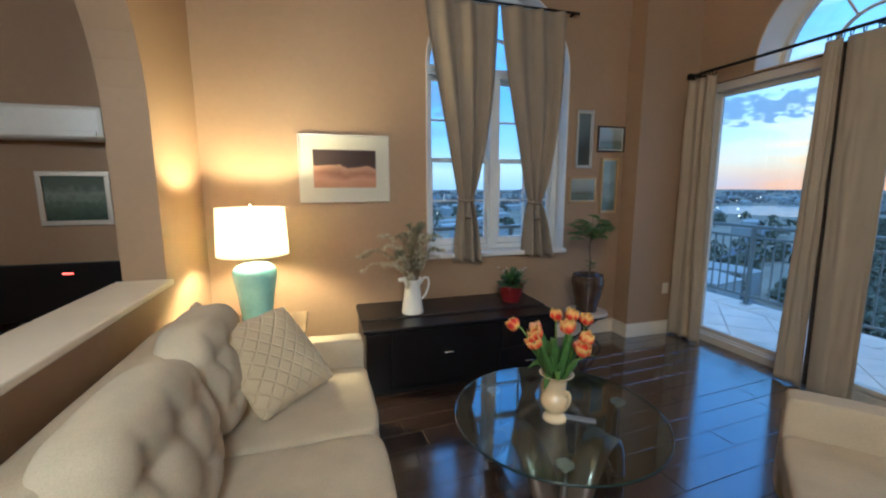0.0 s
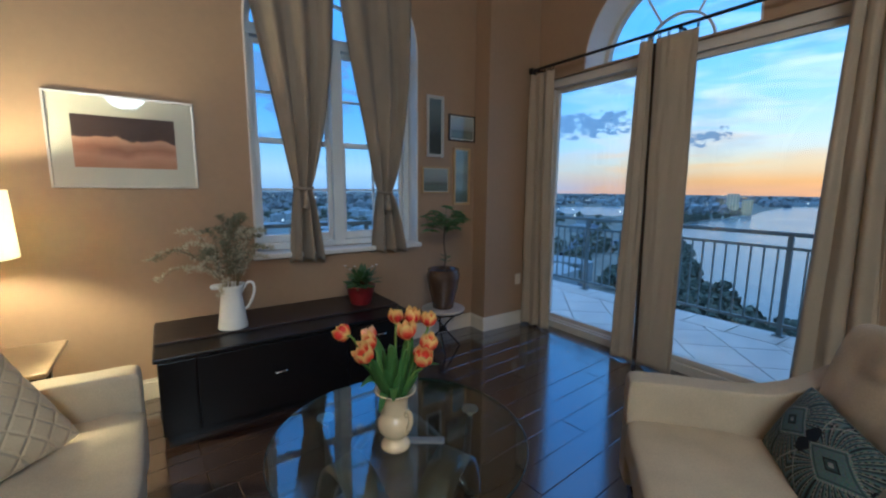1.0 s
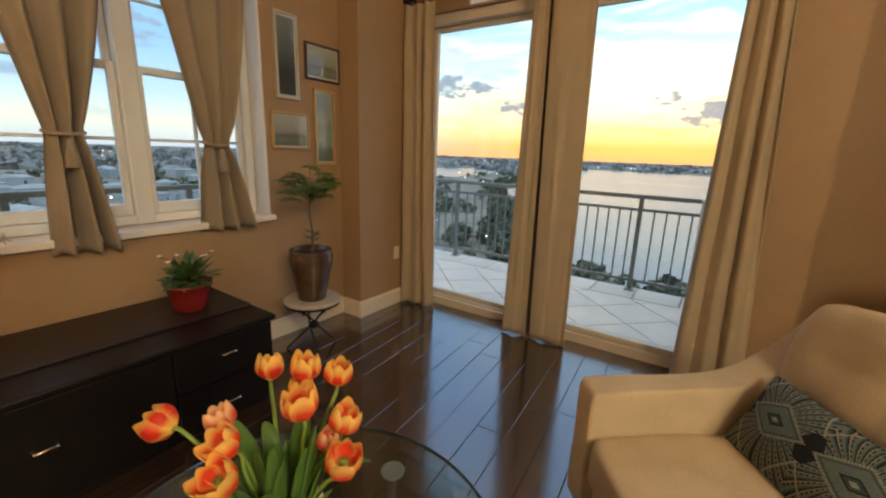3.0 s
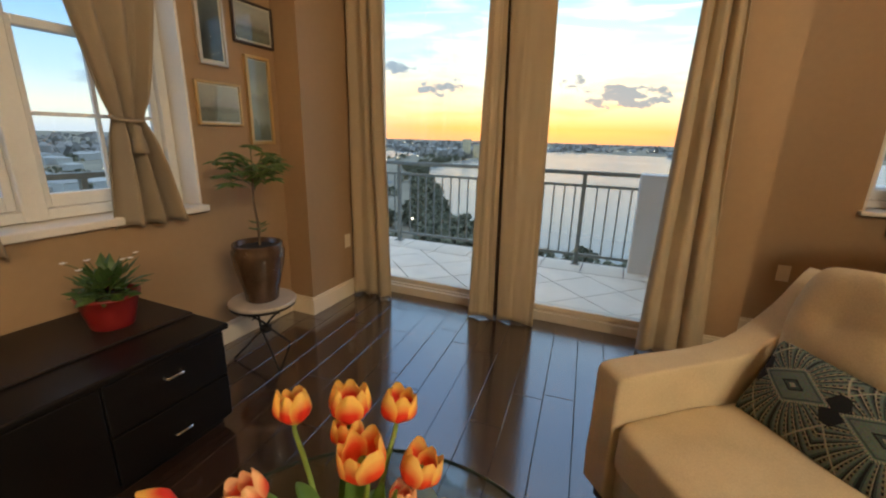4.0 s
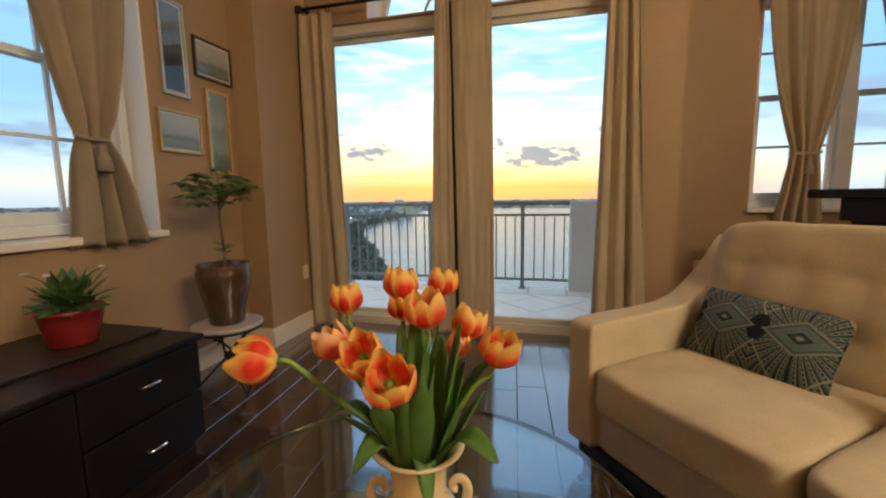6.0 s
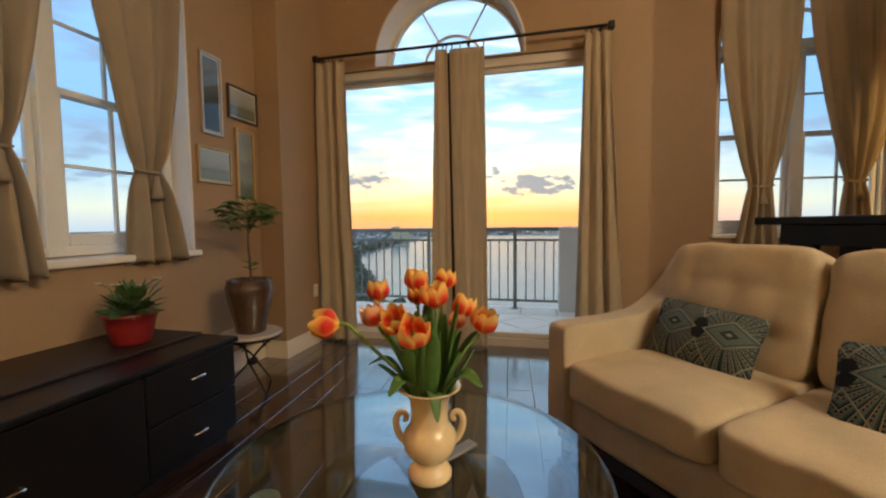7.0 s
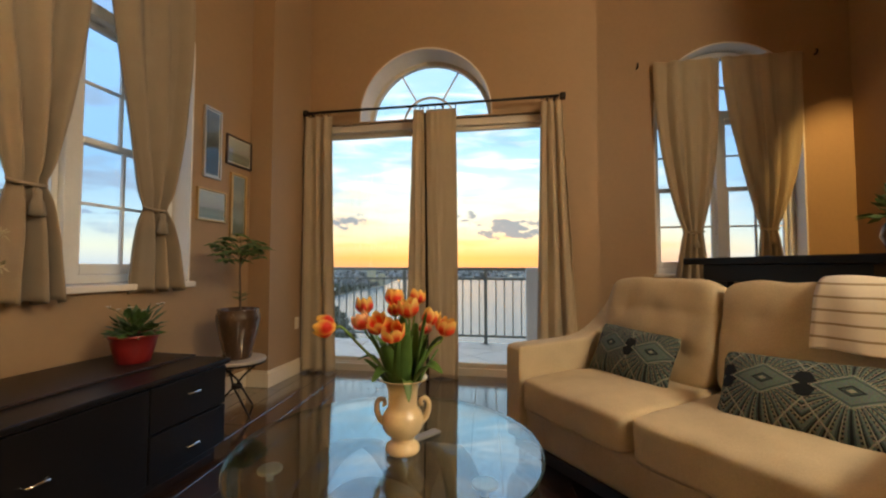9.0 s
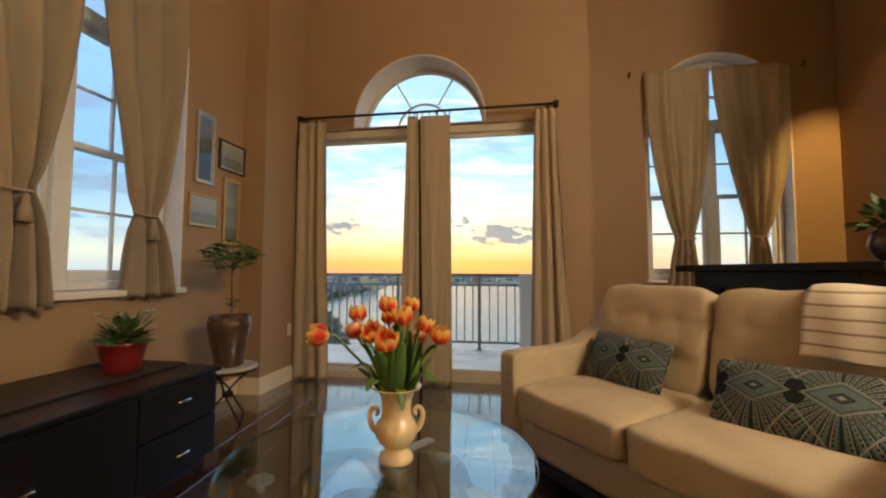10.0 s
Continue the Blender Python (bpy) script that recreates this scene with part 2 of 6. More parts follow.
quilt(PILLOW, 0.045)
CURTAIN = fabric("beige_linen_curtain", (0.58, 0.475, 0.32), weave=500, var=0.1, translucent=0.38)
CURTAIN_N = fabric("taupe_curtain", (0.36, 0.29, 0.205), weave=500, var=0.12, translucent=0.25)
# dark colour for the shade deep in a curtain fold
FOLD_SHADE = fabric("dark_fold_shade", (0.07, 0.045, 0.03))
BLACKWOOD = material("black_lacquered_wood", (0.007, 0.006, 0.006), rough=0.32, var=0.3, scale=4, rough_var=0.05, spec=0.3)
TOPWOOD = material("dark_walnut_top", (0.020, 0.013, 0.010), rough=0.45, var=0.35, scale=4, stretch=(2, 14, 14), fine=40, bump=0.08, bump_scale=30)
CHROME = material("polished_chrome", (0.85, 0.85, 0.86), rough=0.12, metal=1.0, var=0.03)
IRON = material("wrought_iron", (0.02, 0.017, 0.015), rough=0.55, metal=0.6, bump=0.2, bump_scale=300)
RAILPAINT = material("grey_green_rail_paint", (0.22, 0.22, 0.19), rough=0.45, var=0.08, scale=8)
STUCCO = material("white_stucco", (0.82, 0.77, 0.71), rough=0.85, var=0.05, bump=0.4, bump_scale=220)
TILE = material("balcony_travertine_tile", (0.84, 0.73, 0.58), rough=0.5, var=0.14, scale=5, fine=40, bump=0.08, per_object=0.08)
GROUT = material("tile_grout", (0.22, 0.17, 0.14), rough=0.9)
TABLEGLASS = pane_glass("table_glass", (0.80, 0.87, 0.85), 0.85, 2.5)
EDGEGLASS = material("polished_glass_edge", (0.03, 0.05, 0.045), rough=0.15, var=0.1)
PANE = pane_glass("window_pane_glass")
CERAMIC = material("cream_glazed_ceramic", (0.78, 0.62, 0.36), rough=0.22, var=0.05, scale=6, coat=0.5)
TEAL = material("teal_glazed_ceramic", (0.27, 0.52, 0.50), rough=0.25, var=0.15, scale=8, coat=0.5)
ENAMEL = material("white_enamel", (0.78, 0.75, 0.68), rough=0.3, var=0.05)
REDPOT = material("red_glazed_pot", (0.20, 0.014, 0.014), rough=0.3, var=0.12, coat=0.3)
BROWNPOT = material("brown_glazed_pot", (0.075, 0.042, 0.024), rough=0.25, var=0.3, scale=10, coat=0.4, bump=0.1, bump_scale=60)
SOIL = material("potting_soil", (0.02, 0.013, 0.009), rough=1.0, bump=0.8, bump_scale=150)
LEAF = material("green_leaf", (0.05, 0.10, 0.022), rough=0.5, var=0.3, scale=14)
LEAF_U = material("umbrella_leaf", (0.09, 0.15, 0.04), rough=0.45, var=0.3, scale=14)
see_through(LEAF_U, (0.14, 0.22, 0.05), 0.3)
LEAF_T = material("tulip_leaf", (0.13, 0.27, 0.06), rough=0.42, var=0.25, scale=10, fine=80, stretch=(1, 1, 0.2))
see_through(LEAF_T, (0.20, 0.36, 0.06), 0.3)
STEM = material("tulip_stem", (0.22, 0.36, 0.06), rough=0.5, var=0.15)
BRANCH = material("dry_branch", (0.16, 0.12, 0.06), rough=0.9, var=0.3)
DRYLEAF = material("dried_leaf", (0.17, 0.16, 0.09), rough=0.9, var=0.3, scale=30)
BARK = material("bark", (0.10, 0.07, 0.045), rough=0.9, var=0.3, bump=0.4)
MARBLE = material("pale_stone_top", (0.50, 0.44, 0.38), rough=0.35, var=0.15, scale=12)
SILVER = material("brushed_silver_frame", (0.55, 0.50, 0.42), rough=0.35, metal=0.7, var=0.1)
GOLDF = material("dull_gold_frame", (0.56, 0.38, 0.17), rough=0.4, metal=0.6, var=0.15)
DARKF = material("dark_wood_frame", (0.05, 0.03, 0.02), rough=0.4, var=0.2)
MATBOARD = material("cream_matboard", (0.62, 0.57, 0.46), rough=0.8, var=0.03)
PLASTIC = material("ivory_plastic", (0.70, 0.60, 0.44), rough=0.4, var=0.03)


# ---- building blocks ----
def mesh_of(bm, name, mat, smooth=False):
    me = bpy.data.meshes.new(name)
    bmesh.ops.recalc_face_normals(bm, faces=bm.faces)
    bm.to_mesh(me)
    bm.free()
    for m in (mat if isinstance(mat, (list, tuple)) else [mat]):
        me.materials.append(m)
    if smooth:
        me.polygons.foreach_set("use_smooth", [True] * len(me.polygons))
    return me


def part(name, bm, mat, parent=None, label="", smooth=False):
    """One mesh object under a thing or a part, built in its parent's own axes."""
    ob = new(name, mesh_of(bm, name, mat, smooth))
    if parent is not None:
        ob.parent = parent
    if label:
        tagged(ob, label)
    return ob


def thing(name, label, category, at=(0, 0, 0), turn=0, group="", kind=""):
    ob = new(name)
    ob.empty_display_size = 0.1
    ob.matrix_basis = pose(*at, 0, 0, turn)
    return tagged(ob, label, category, group, kind)


def structure(name, bm, mat, label="", category="", smooth=False):
    return tagged(part(name, bm, mat, None, "", smooth), label, category, "", "structure")


def box(bm, x0, x1, y0, y1, z0, z1, bevel=0.0, seg=2):
    r = bmesh.ops.create_cube(bm, size=1, matrix=Matrix.Translation(((x0 + x1) / 2, (y0 + y1) / 2, (z0 + z1) / 2)) @ Matrix.Diagonal((x1 - x0, y1 - y0, z1 - z0, 1)))
    if bevel:
        es = list({e for v in r["verts"] for e in v.link_edges})
        bmesh.ops.bevel(bm, geom=es, offset=bevel, segments=seg, affect="EDGES", profile=0.5)
    return bm


def boxes(*specs, bevel=0.0):
    bm = bmesh.new()
    for s in specs:
        box(bm, *s, bevel=bevel)
    return bm


def lathe(profile, seg=32, bm=None, center=(0, 0, 0)):
    """A solid of revolution about z through (radius, height) pairs."""
    bm = bm or bmesh.new()
    rings = []
    cx, cy, cz = center
    for r, z in profile:
        if r < 1e-5:
            rings.append([bm.verts.new((cx, cy, cz + z))])
        else:
            rings.append([bm.verts.new((cx + r * math.cos(2 * math.pi * i / seg), cy + r * math.sin(2 * math.pi * i / seg), cz + z)) for i in range(seg)])
    for a, b in zip(rings, rings[1:]):
        for i in range(seg):
            j = (i + 1) % seg
            f = [a[i % len(a)], a[j % len(a)], b[j % len(b)], b[i % len(b)]]
            f = list(dict.fromkeys(f))
            if len(f) > 2:
                bm.faces.new(f)
    return bm


def spline(pts, n=12):
    """Points along a smooth curve through pts."""
    pts = [Vector(p) for p in pts]
    out = []
    for i in range(len(pts) - 1):
        p0, p1, p2, p3 = pts[max(i - 1, 0)], pts[i], pts[i + 1], pts[min(i + 2, len(pts) - 1)]
        for k in range(n):
            t = k / n
            out.append(0.5 * (2 * p1 + (p2 - p0) * t + (2 * p0 - 5 * p1 + 4 * p2 - p3) * t * t + (3 * p1 - p0 - 3 * p2 + p3) * t ** 3))
    return out + [pts[-1]]


def tube(pts, radius, seg=8, bm=None, taper=1.0, flat=1.0):
    """A round bar along pts."""
    bm = bm or bmesh.new()
    pts = [Vector(p) for p in pts]
    rings, up = [], Vector((0, 0, 1))
    n = len(pts)
    side = None
    for i, p in enumerate(pts):
        d = (pts[min(i + 1, n - 1)] - pts[max(i - 1, 0)]).normalized()
        if side is None:
            side = d.cross(up if abs(d.z) < 0.9 else Vector((1, 0, 0))).normalized()
        side = (side - d * side.dot(d)).normalized()
        b = d.cross(side)
        r = radius * (1 + (taper - 1) * i / max(n - 1, 1))
        rings.append([bm.verts.new(p + side * r * math.cos(2 * math.pi * k / seg) + b * r * flat * math.sin(2 * math.pi * k / seg)) for k in range(seg)])
    for a, b in zip(rings, rings[1:]):
        for k in range(seg):
            bm.faces.new((a[k], a[(k + 1) % seg], b[(k + 1) % seg], b[k]))
    for r in (rings[0], rings[-1]):
        bm.faces.new(r)
    return bm


def puff(sx, sy, sz, p=6.0, n=10, crown=0.0, bm=None, at=(0, 0, 0), wrinkle=0.0, shape=None, seed=0.0):
    """A stuffed block: sx, sy, sz are half sizes; p squares it, crown swells its middle."""
    bm = bm or bmesh.new()
    first = len(bm.verts)
    r = bmesh.ops.create_cube(bm, size=2)
    vs = r["verts"]
    es = list({e for v in vs for e in v.link_edges})
    bmesh.ops.subdivide_edges(bm, edges=es, cuts=n, use_grid_fill=True)
    bm.verts.ensure_lookup_table()
    for v in list(bm.verts)[first:]:
        c = v.co.copy()
        q = (abs(c.x) ** p + abs(c.y) ** p + abs(c.z) ** p) ** (1 / p)
        c /= q
        if crown:
            c.z *= 1 + crown * (1 - c.x * c.x) * (1 - c.y * c.y) - crown * 0.5
        co = Vector((c.x * sx, c.y * sy, c.z * sz))
        if shape:
            co = shape(co, c)
        if wrinkle:
            co += noise.noise_vector(co * 7 + Vector((seed, 0, seed))) * wrinkle
        v.co = co + Vector(at)
    return bm


def sheet(f, nu, nv, thick=0.006, bm=None):
    """A cloth or leaf: f(u, v) gives its points, u and v from 0 to 1."""
    bm = bm or bmesh.new()
    p = np.array([[tuple(f(i / nu, j / nv)) for i in range(nu + 1)] for j in range(nv + 1)])
    g = [[bm.verts.new(p[j, i]) for i in range(nu + 1)] for j in range(nv + 1)]
    for j in range(nv):
        for i in range(nu):
            bm.faces.new((g[j][i], g[j][i + 1], g[j + 1][i + 1], g[j + 1][i]))
    if thick:
        # a second skin a little behind the first, and a rim between the two
        nn = np.cross(np.gradient(p, axis=1), np.gradient(p, axis=0))
        nn /= np.maximum(np.linalg.norm(nn, axis=2, keepdims=True), 1e-9)
        h = [[bm.verts.new(p[j, i] + nn[j, i] * thick) for i in range(nu + 1)] for j in range(nv + 1)]
        for j in range(nv):
            for i in range(nu):
                bm.faces.new((h[j][i], h[j + 1][i], h[j + 1][i + 1], h[j][i + 1]))
        rim = [(0, i) for i in range(nu)] + [(j, nu) for j in range(nv)] + [(nv, i) for i in range(nu, 0, -1)] + [(j, 0) for j in range(nv, 0, -1)]
        for k, (j, i) in enumerate(rim):
            j2, i2 = rim[(k + 1) % len(rim)]
            bm.faces.new((g[j][i], h[j][i], h[j2][i2], g[j2][i2]))
    return bm


def extrude_outline(outline, axis, a, b, holes=()):
    """A slab with the given outline and holes (lists of 2D points), along an axis from a to b."""
    bm = bmesh.new()
    edges = []
    for loop in (outline, *holes):
        vs = []
        for p, q in loop:
            co = {"x": (a, p, q), "y": (p, a, q), "z": (p, q, a)}[axis]
            vs.append(bm.verts.new(co))
        edges += [bm.edges.new((vs[i], vs[(i + 1) % len(vs)])) for i in range(len(vs))]
    r = bmesh.ops.triangle_fill(bm, use_beauty=True, use_dissolve=False, edges=edges)
    fs = [g for g in r["geom"] if isinstance(g, bmesh.types.BMFace)]
    e = bmesh.ops.extrude_face_region(bm, geom=fs)
    d = {"x": (b - a, 0, 0), "y": (0, b - a, 0), "z": (0, 0, b - a)}[axis]
    bmesh.ops.translate(bm, verts=[g for g in e["geom"] if isinstance(g, bmesh.types.BMVert)], vec=d)
    return bm


def arched(c0, c1, z0, spring, n=24):
    """The outline of an opening from c0 to c1 with a round head."""
    r, m = abs(c1 - c0) / 2, (c0 + c1) / 2
    return [(c0, z0), (c1, z0)] + [(m + (r if c1 > c0 else -r) * math.cos(math.pi * i / n), spring + r * math.sin(math.pi * i / n)) for i in range(n + 1)]


# ---- the room's shell ----
CEILING_Z = 4.6
NORTH, EAST, SOUTH_EAST, WEST = 3.70, 3.90, 4.36, -0.63   # inner faces of the walls
JOG = 0.598
W1 = (1.17, 2.57)      # north window, along x
W2 = (-0.037, -1.354)    # east window, along y
DOOR = (1.00, 3.38)    # balcony doors, along y
FAN = (1.58, 2.922)     # fanlight over the doors

# north wall with its arched window
structure("wall_north", extrude_outline([(-3.4, 0), (4.2, 0), (4.2, CEILING_Z), (-3.4, CEILING_Z)], "y", NORTH, NORTH + 0.26,
          [arched(W1[0], W1[1], 0.92, 2.62)]), WALL, "terracotta painted wall with an arched window", "wall")
# corner pier
structure("wall_pier", box(bmesh.new(), 3.24, EAST, 3.485, NORTH - 0.002, 0, CEILING_Z), WALL, "terracotta painted corner pier", "wall")
# east wall with the doors' opening and the fanlight
structure("wall_east", extrude_outline([(JOG, 0), (DOOR[0], 0), (DOOR[0], 2.53), (DOOR[1], 2.53), (DOOR[1], 0), (NORTH, 0), (NORTH, CEILING_Z), (JOG, CEILING_Z)],
          "x", EAST, EAST + 0.19, [arched(FAN[0], FAN[1], 2.545, 2.585)]), WALL, "terracotta painted wall round the balcony doors", "wall")
structure("wall_east_upper", extrude_outline([(0.902, 2.532), (NORTH, 2.532), (NORTH, CEILING_Z), (0.902, CEILING_Z)], "x", EAST + 0.192, EAST + 0.34, [arched(FAN[0], FAN[1], 2.545, 2.585)]),
          STUCCO, "outer face of the wall over the balcony doors", "wall")
structure("wall_jog", box(bmesh.new(), EAST + 0.192, EAST + 0.46, JOG, 0.90, 0, CEILING_Z), WALL, "terracotta painted return of the wall beside the doors", "wall")
structure("wall_south_east", extrude_outline([(-1.768, 0), (JOG, 0), (JOG, CEILING_Z), (-1.768, CEILING_Z)], "x", SOUTH_EAST, SOUTH_EAST + 0.26,
          [arched(W2[1], W2[0], 0.97, 2.62)]), WALL, "terracotta painted wall with an arched window", "wall")
structure("wall_south", boxes((3.3, SOUTH_EAST + 0.26, -2.0, -1.77, 0, CEILING_Z), (3.3, 3.5, -4.5, -2.002, 0, CEILING_Z), (-3.4, 3.298, -4.7, -4.5, 0, CEILING_Z)), WALL,
          "terracotta painted walls of the rear room", "wall")
# west wall: a pass-through with a round head over a low wall
structure("wall_west", extrude_outline([(-4.5, 0), (NORTH - 0.002, 0), (NORTH - 0.002, CEILING_Z), (-4.5, CEILING_Z)], "x", WEST - 0.22, WEST,
          [arched(0.70, 2.80, 1.0, 1.95)]), WALL, "terracotta painted wall with a pass-through", "wall")
# added out of view: shields the south-east wall from the lamps behind the camera
structure("light_blocker_wall", box(bmesh.new(), 2.20, 2.32, -4.498, -0.98, 0, CEILING_Z), WALL, "unseen added wall that keeps lamp light off the south-east wall", "wall")
structure("wall_far_west", boxes((-3.6, -3.402, -4.7, NORTH + 0.26, 0, CEILING_Z)), WALL_DARK, "slightly darker terracotta wall of the next room", "wall")
structure("ceiling", box(bmesh.new(), -3.6, 4.7, -4.7, 4.0, CEILING_Z, CEILING_Z + 0.2), CEIL, "plain painted ceiling", "ceiling")
structure("ledge_trim", box(bmesh.new(), WEST - 0.25, WEST + 0.04, 0.72, 2.79, 1.002, 1.035, 0.008), TRIM, "cream ledge on the low wall behind the sofa", "ledge")

# floor: a dark bed, with the planks laid on it at the end of the file
structure("floor", box(bmesh.new(), -3.4, EAST + 0.1, -4.5, NORTH, -0.12, -0.006), GROOVE, "dark stained hardwood floor", "floor")
structure("floor_slab", box(bmesh.new(), EAST + 0.102, 4.62, -1.8, JOG, -0.12, -0.006), GROOVE, "dark floor strip under the window", "floor")


def baseboard(runs):
    """Boards with a stepped top along straight runs (x0, y0, x1, y1, nx, ny): n points into the room."""
    bm = bmesh.new()
    for x0, y0, x1, y1, nx, ny in runs:
        for t, z0, z1 in ((0.018, 0.0, 0.125), (0.011, 0.125, 0.145)):
            xs, ys = sorted((x0, x1)), sorted((y0, y1))
            if nx:
                xs = sorted((x0, x0 + nx * t))
            else:
                ys = sorted((y0, y0 + ny * t))
            box(bm, xs[0], xs[1], ys[0], ys[1], z0, z1, 0.003, 1)
    return bm


structure("baseboard", baseboard([(WEST, NORTH, 3.24, NORTH, 0, -1), (3.24, 3.485, 3.24, NORTH, -1, 0), (3.222, 3.485, EAST, 3.485, 0, -1),
          (EAST, DOOR[1] + 0.02, EAST, 3.467, -1, 0), (EAST, JOG - 0.018, EAST, DOOR[0] - 0.02, -1, 0), (EAST - 0.018, JOG, SOUTH_EAST, JOG, 0, -1),
          (SOUTH_EAST, -1.766, SOUTH_EAST, JOG - 0.018, -1, 0), (WEST, -1.0, WEST, NORTH - 0.018, 1, 0)]), TRIM, "cream painted baseboard", "baseboard")


# ---- windows ----
def arch_ring(bm, m, spring, r0, r1, d0, d1, axis, a0=0, a1=180, n=28):
    """A flat ring section in the wall's plane, from depth d0 to d1."""
    rows = []
    for i in range(n + 1):
        a = radians(a0 + (a1 - a0) * i / n)
        ring = []
        for r, d in ((r0, d0), (r1, d0), (r1, d1), (r0, d1)):
            p, q = m + r * math.cos(a), spring + r * math.sin(a)
            ring.append(bm.verts.new((d, p, q) if axis == "x" else (p, d, q)))
        rows.append(ring)
    for a, b in zip(rows, rows[1:]):
        for k in range(4):
            bm.faces.new((a[k], a[(k + 1) % 4], b[(k + 1) % 4], b[k]))
    bm.faces.new(rows[0])
    bm.faces.new(rows[-1])
    return bm


def bar2(bm, axis, p0, p1, d0, d1, q0, q1, bevel=0.004):
    """A bar in a wall's plane: p along the wall, d its depth, q up."""
    if axis == "x":
        return box(bm, min(d0, d1), max(d0, d1), min(p0, p1), max(p0, p1), q0, q1, bevel, 1)
    return box(bm, min(p0, p1), max(p0, p1), min(d0, d1), max(d0, d1), q0, q1, bevel, 1)


def double_hung(name, axis, c0, c1, z0, spring, d, label):
    """Two double-hung sashes side by side under a fan-shaped head. d: the depth of the sash plane, outwards positive."""
    c0, c1 = min(c0, c1), max(c0, c1)
    m, r = (c0 + c1) / 2, (c1 - c0) / 2
    w = thing(name, label, "window", kind="structure")
    fr = bmesh.new()
    bar2(fr, axis, c0, c0 + 0.05, d - 0.03, d + 0.07, z0, spring)
    bar2(fr, axis, c1 - 0.05, c1, d - 0.03, d + 0.07, z0, spring)
    bar2(fr, axis, m - 0.045, m + 0.045, d - 0.04, d + 0.07, z0, spring)
    bar2(fr, axis, c0 + 0.05, c1 - 0.05, d - 0.03, d + 0.07, z0, z0 + 0.05)
    bar2(fr, axis, c0, c1, d - 0.035, d + 0.07, spring - 0.035, spring + 0.045)
    arch_ring(fr, m, spring + 0.01, r - 0.055, r - 0.004, d - 0.03, d + 0.07, axis)
    part("window_frame", fr, WFRAME, w)
    fan = bmesh.new()
    arch_ring(fan, m, spring + 0.03, r * 0.40, r * 0.40 + 0.022, d, d + 0.03, axis)
    for a in (60, 120):
        a = radians(a)
        p = [(m + q * math.cos(a), spring + 0.03 + q * math.sin(a)) for q in (r * 0.41, r - 0.05)]
        pts = [((d + 0.015, u, v) if axis == "x" else (u, d + 0.015, v)) for u, v in p]
        tube(pts, 0.012, 6, fan)
    part("fan_muntin", fan, WFRAME, w)
    meet = z0 + 0.86
    for s0, s1 in ((c0 + 0.052, m - 0.047), (m + 0.047, c1 - 0.052)):
        for lower, (q0, q1, dd) in enumerate(((z0 + 0.052, meet + 0.02, d), (meet - 0.02, spring - 0.037, d + 0.034))):
            sash = bmesh.new()
            for a, b, g, h in ((s0, s0 + 0.035, q0, q1), (s1 - 0.035, s1, q0, q1), (s0 + 0.035, s1 - 0.035, q0, q0 + (0.065 if not lower else 0.04)), (s0 + 0.035, s1 - 0.035, q1 - 0.04, q1)):
                bar2(sash, axis, a, b, dd, dd + 0.032, g, h)
            so = part("sash", sash, WFRAME, w)
            mu = bmesh.new()
            mid, zc = (s0 + s1) / 2, (q0 + q1) / 2 + (0.012 if not lower else 0)
            bar2(mu, axis, mid - 0.009, mid + 0.009, dd + 0.006, dd + 0.026, q0 + 0.05, q1 - 0.041, 0)
            bar2(mu, axis, s0 + 0.036, s1 - 0.036, dd + 0.008, dd + 0.024, zc - 0.009, zc + 0.009, 0)
            part("muntin", mu, WFRAME, so)
            gl = bmesh.new()
            bar2(gl, axis, s0 + 0.03, s1 - 0.03, dd + 0.014, dd + 0.018, q0 + 0.03, q1 - 0.03, 0)
            g = part("pane", gl, PANE, so)
            g.visible_shadow = False
    gl = extrude_outline([(m + (r - 0.05) * math.cos(math.pi * i / 24), spring + 0.04 + (r - 0.06) * math.sin(math.pi * i / 24)) for i in range(25)], axis, d + 0.014, d + 0.018)
    part("pane", gl, PANE, w).visible_shadow = False
    return w


def reveal(name, axis, c0, c1, z0, spring, d0, d1):
    """The painted faces of an opening: cheeks and round head, 4 mm proud of the wall's cut."""
    c0, c1 = min(c0, c1), max(c0, c1)
    bm = bmesh.new()
    bar2(bm, axis, c0 - 0.01, c0 + 0.004, d0, d1, z0, spring, 0)
    bar2(bm, axis, c1 - 0.004, c1 + 0.01, d0, d1, z0, spring, 0)
    arch_ring(bm, (c0 + c1) / 2, spring, (c1 - c0) / 2 - 0.004, (c1 - c0) / 2 + 0.01, d0, d1, axis)
    return structure(name, bm, REVEAL, "white painted window reveal", "reveal")


reveal("reveal_north", "y", *W1, 0.92, 2.62, NORTH - 0.004, NORTH + 0.26)
reveal("reveal_east", "x", *W2, 0.97, 2.62, SOUTH_EAST - 0.004, SOUTH_EAST + 0.26)
reveal("reveal_fanlight", "x", *FAN, 2.545, 2.585, EAST - 0.004, EAST + 0.32)
double_hung("window_1", "y", W1[0] + 0.006, W1[1] - 0.006, 0.95, 2.60, NORTH + 0.17, "white double-hung windows with a fan-shaped head")
double_hung("window_2", "x", W2[1] + 0.006, W2[0] - 0.006, 0.99, 2.60, SOUTH_EAST + 0.17, "white double-hung windows with a fan-shaped head")
structure("window_sill_north", box(bmesh.new(), W1[0] - 0.03, W1[1] + 0.03, NORTH - 0.045, NORTH + 0.24, 0.905, 0.945, 0.008), REVEAL, "white window sill", "sill")
structure("window_sill_east", box(bmesh.new(), SOUTH_EAST - 0.045, SOUTH_EAST + 0.24, W2[1] - 0.03, W2[0] + 0.03, 0.955, 0.985, 0.008), REVEAL, "white window sill", "sill")

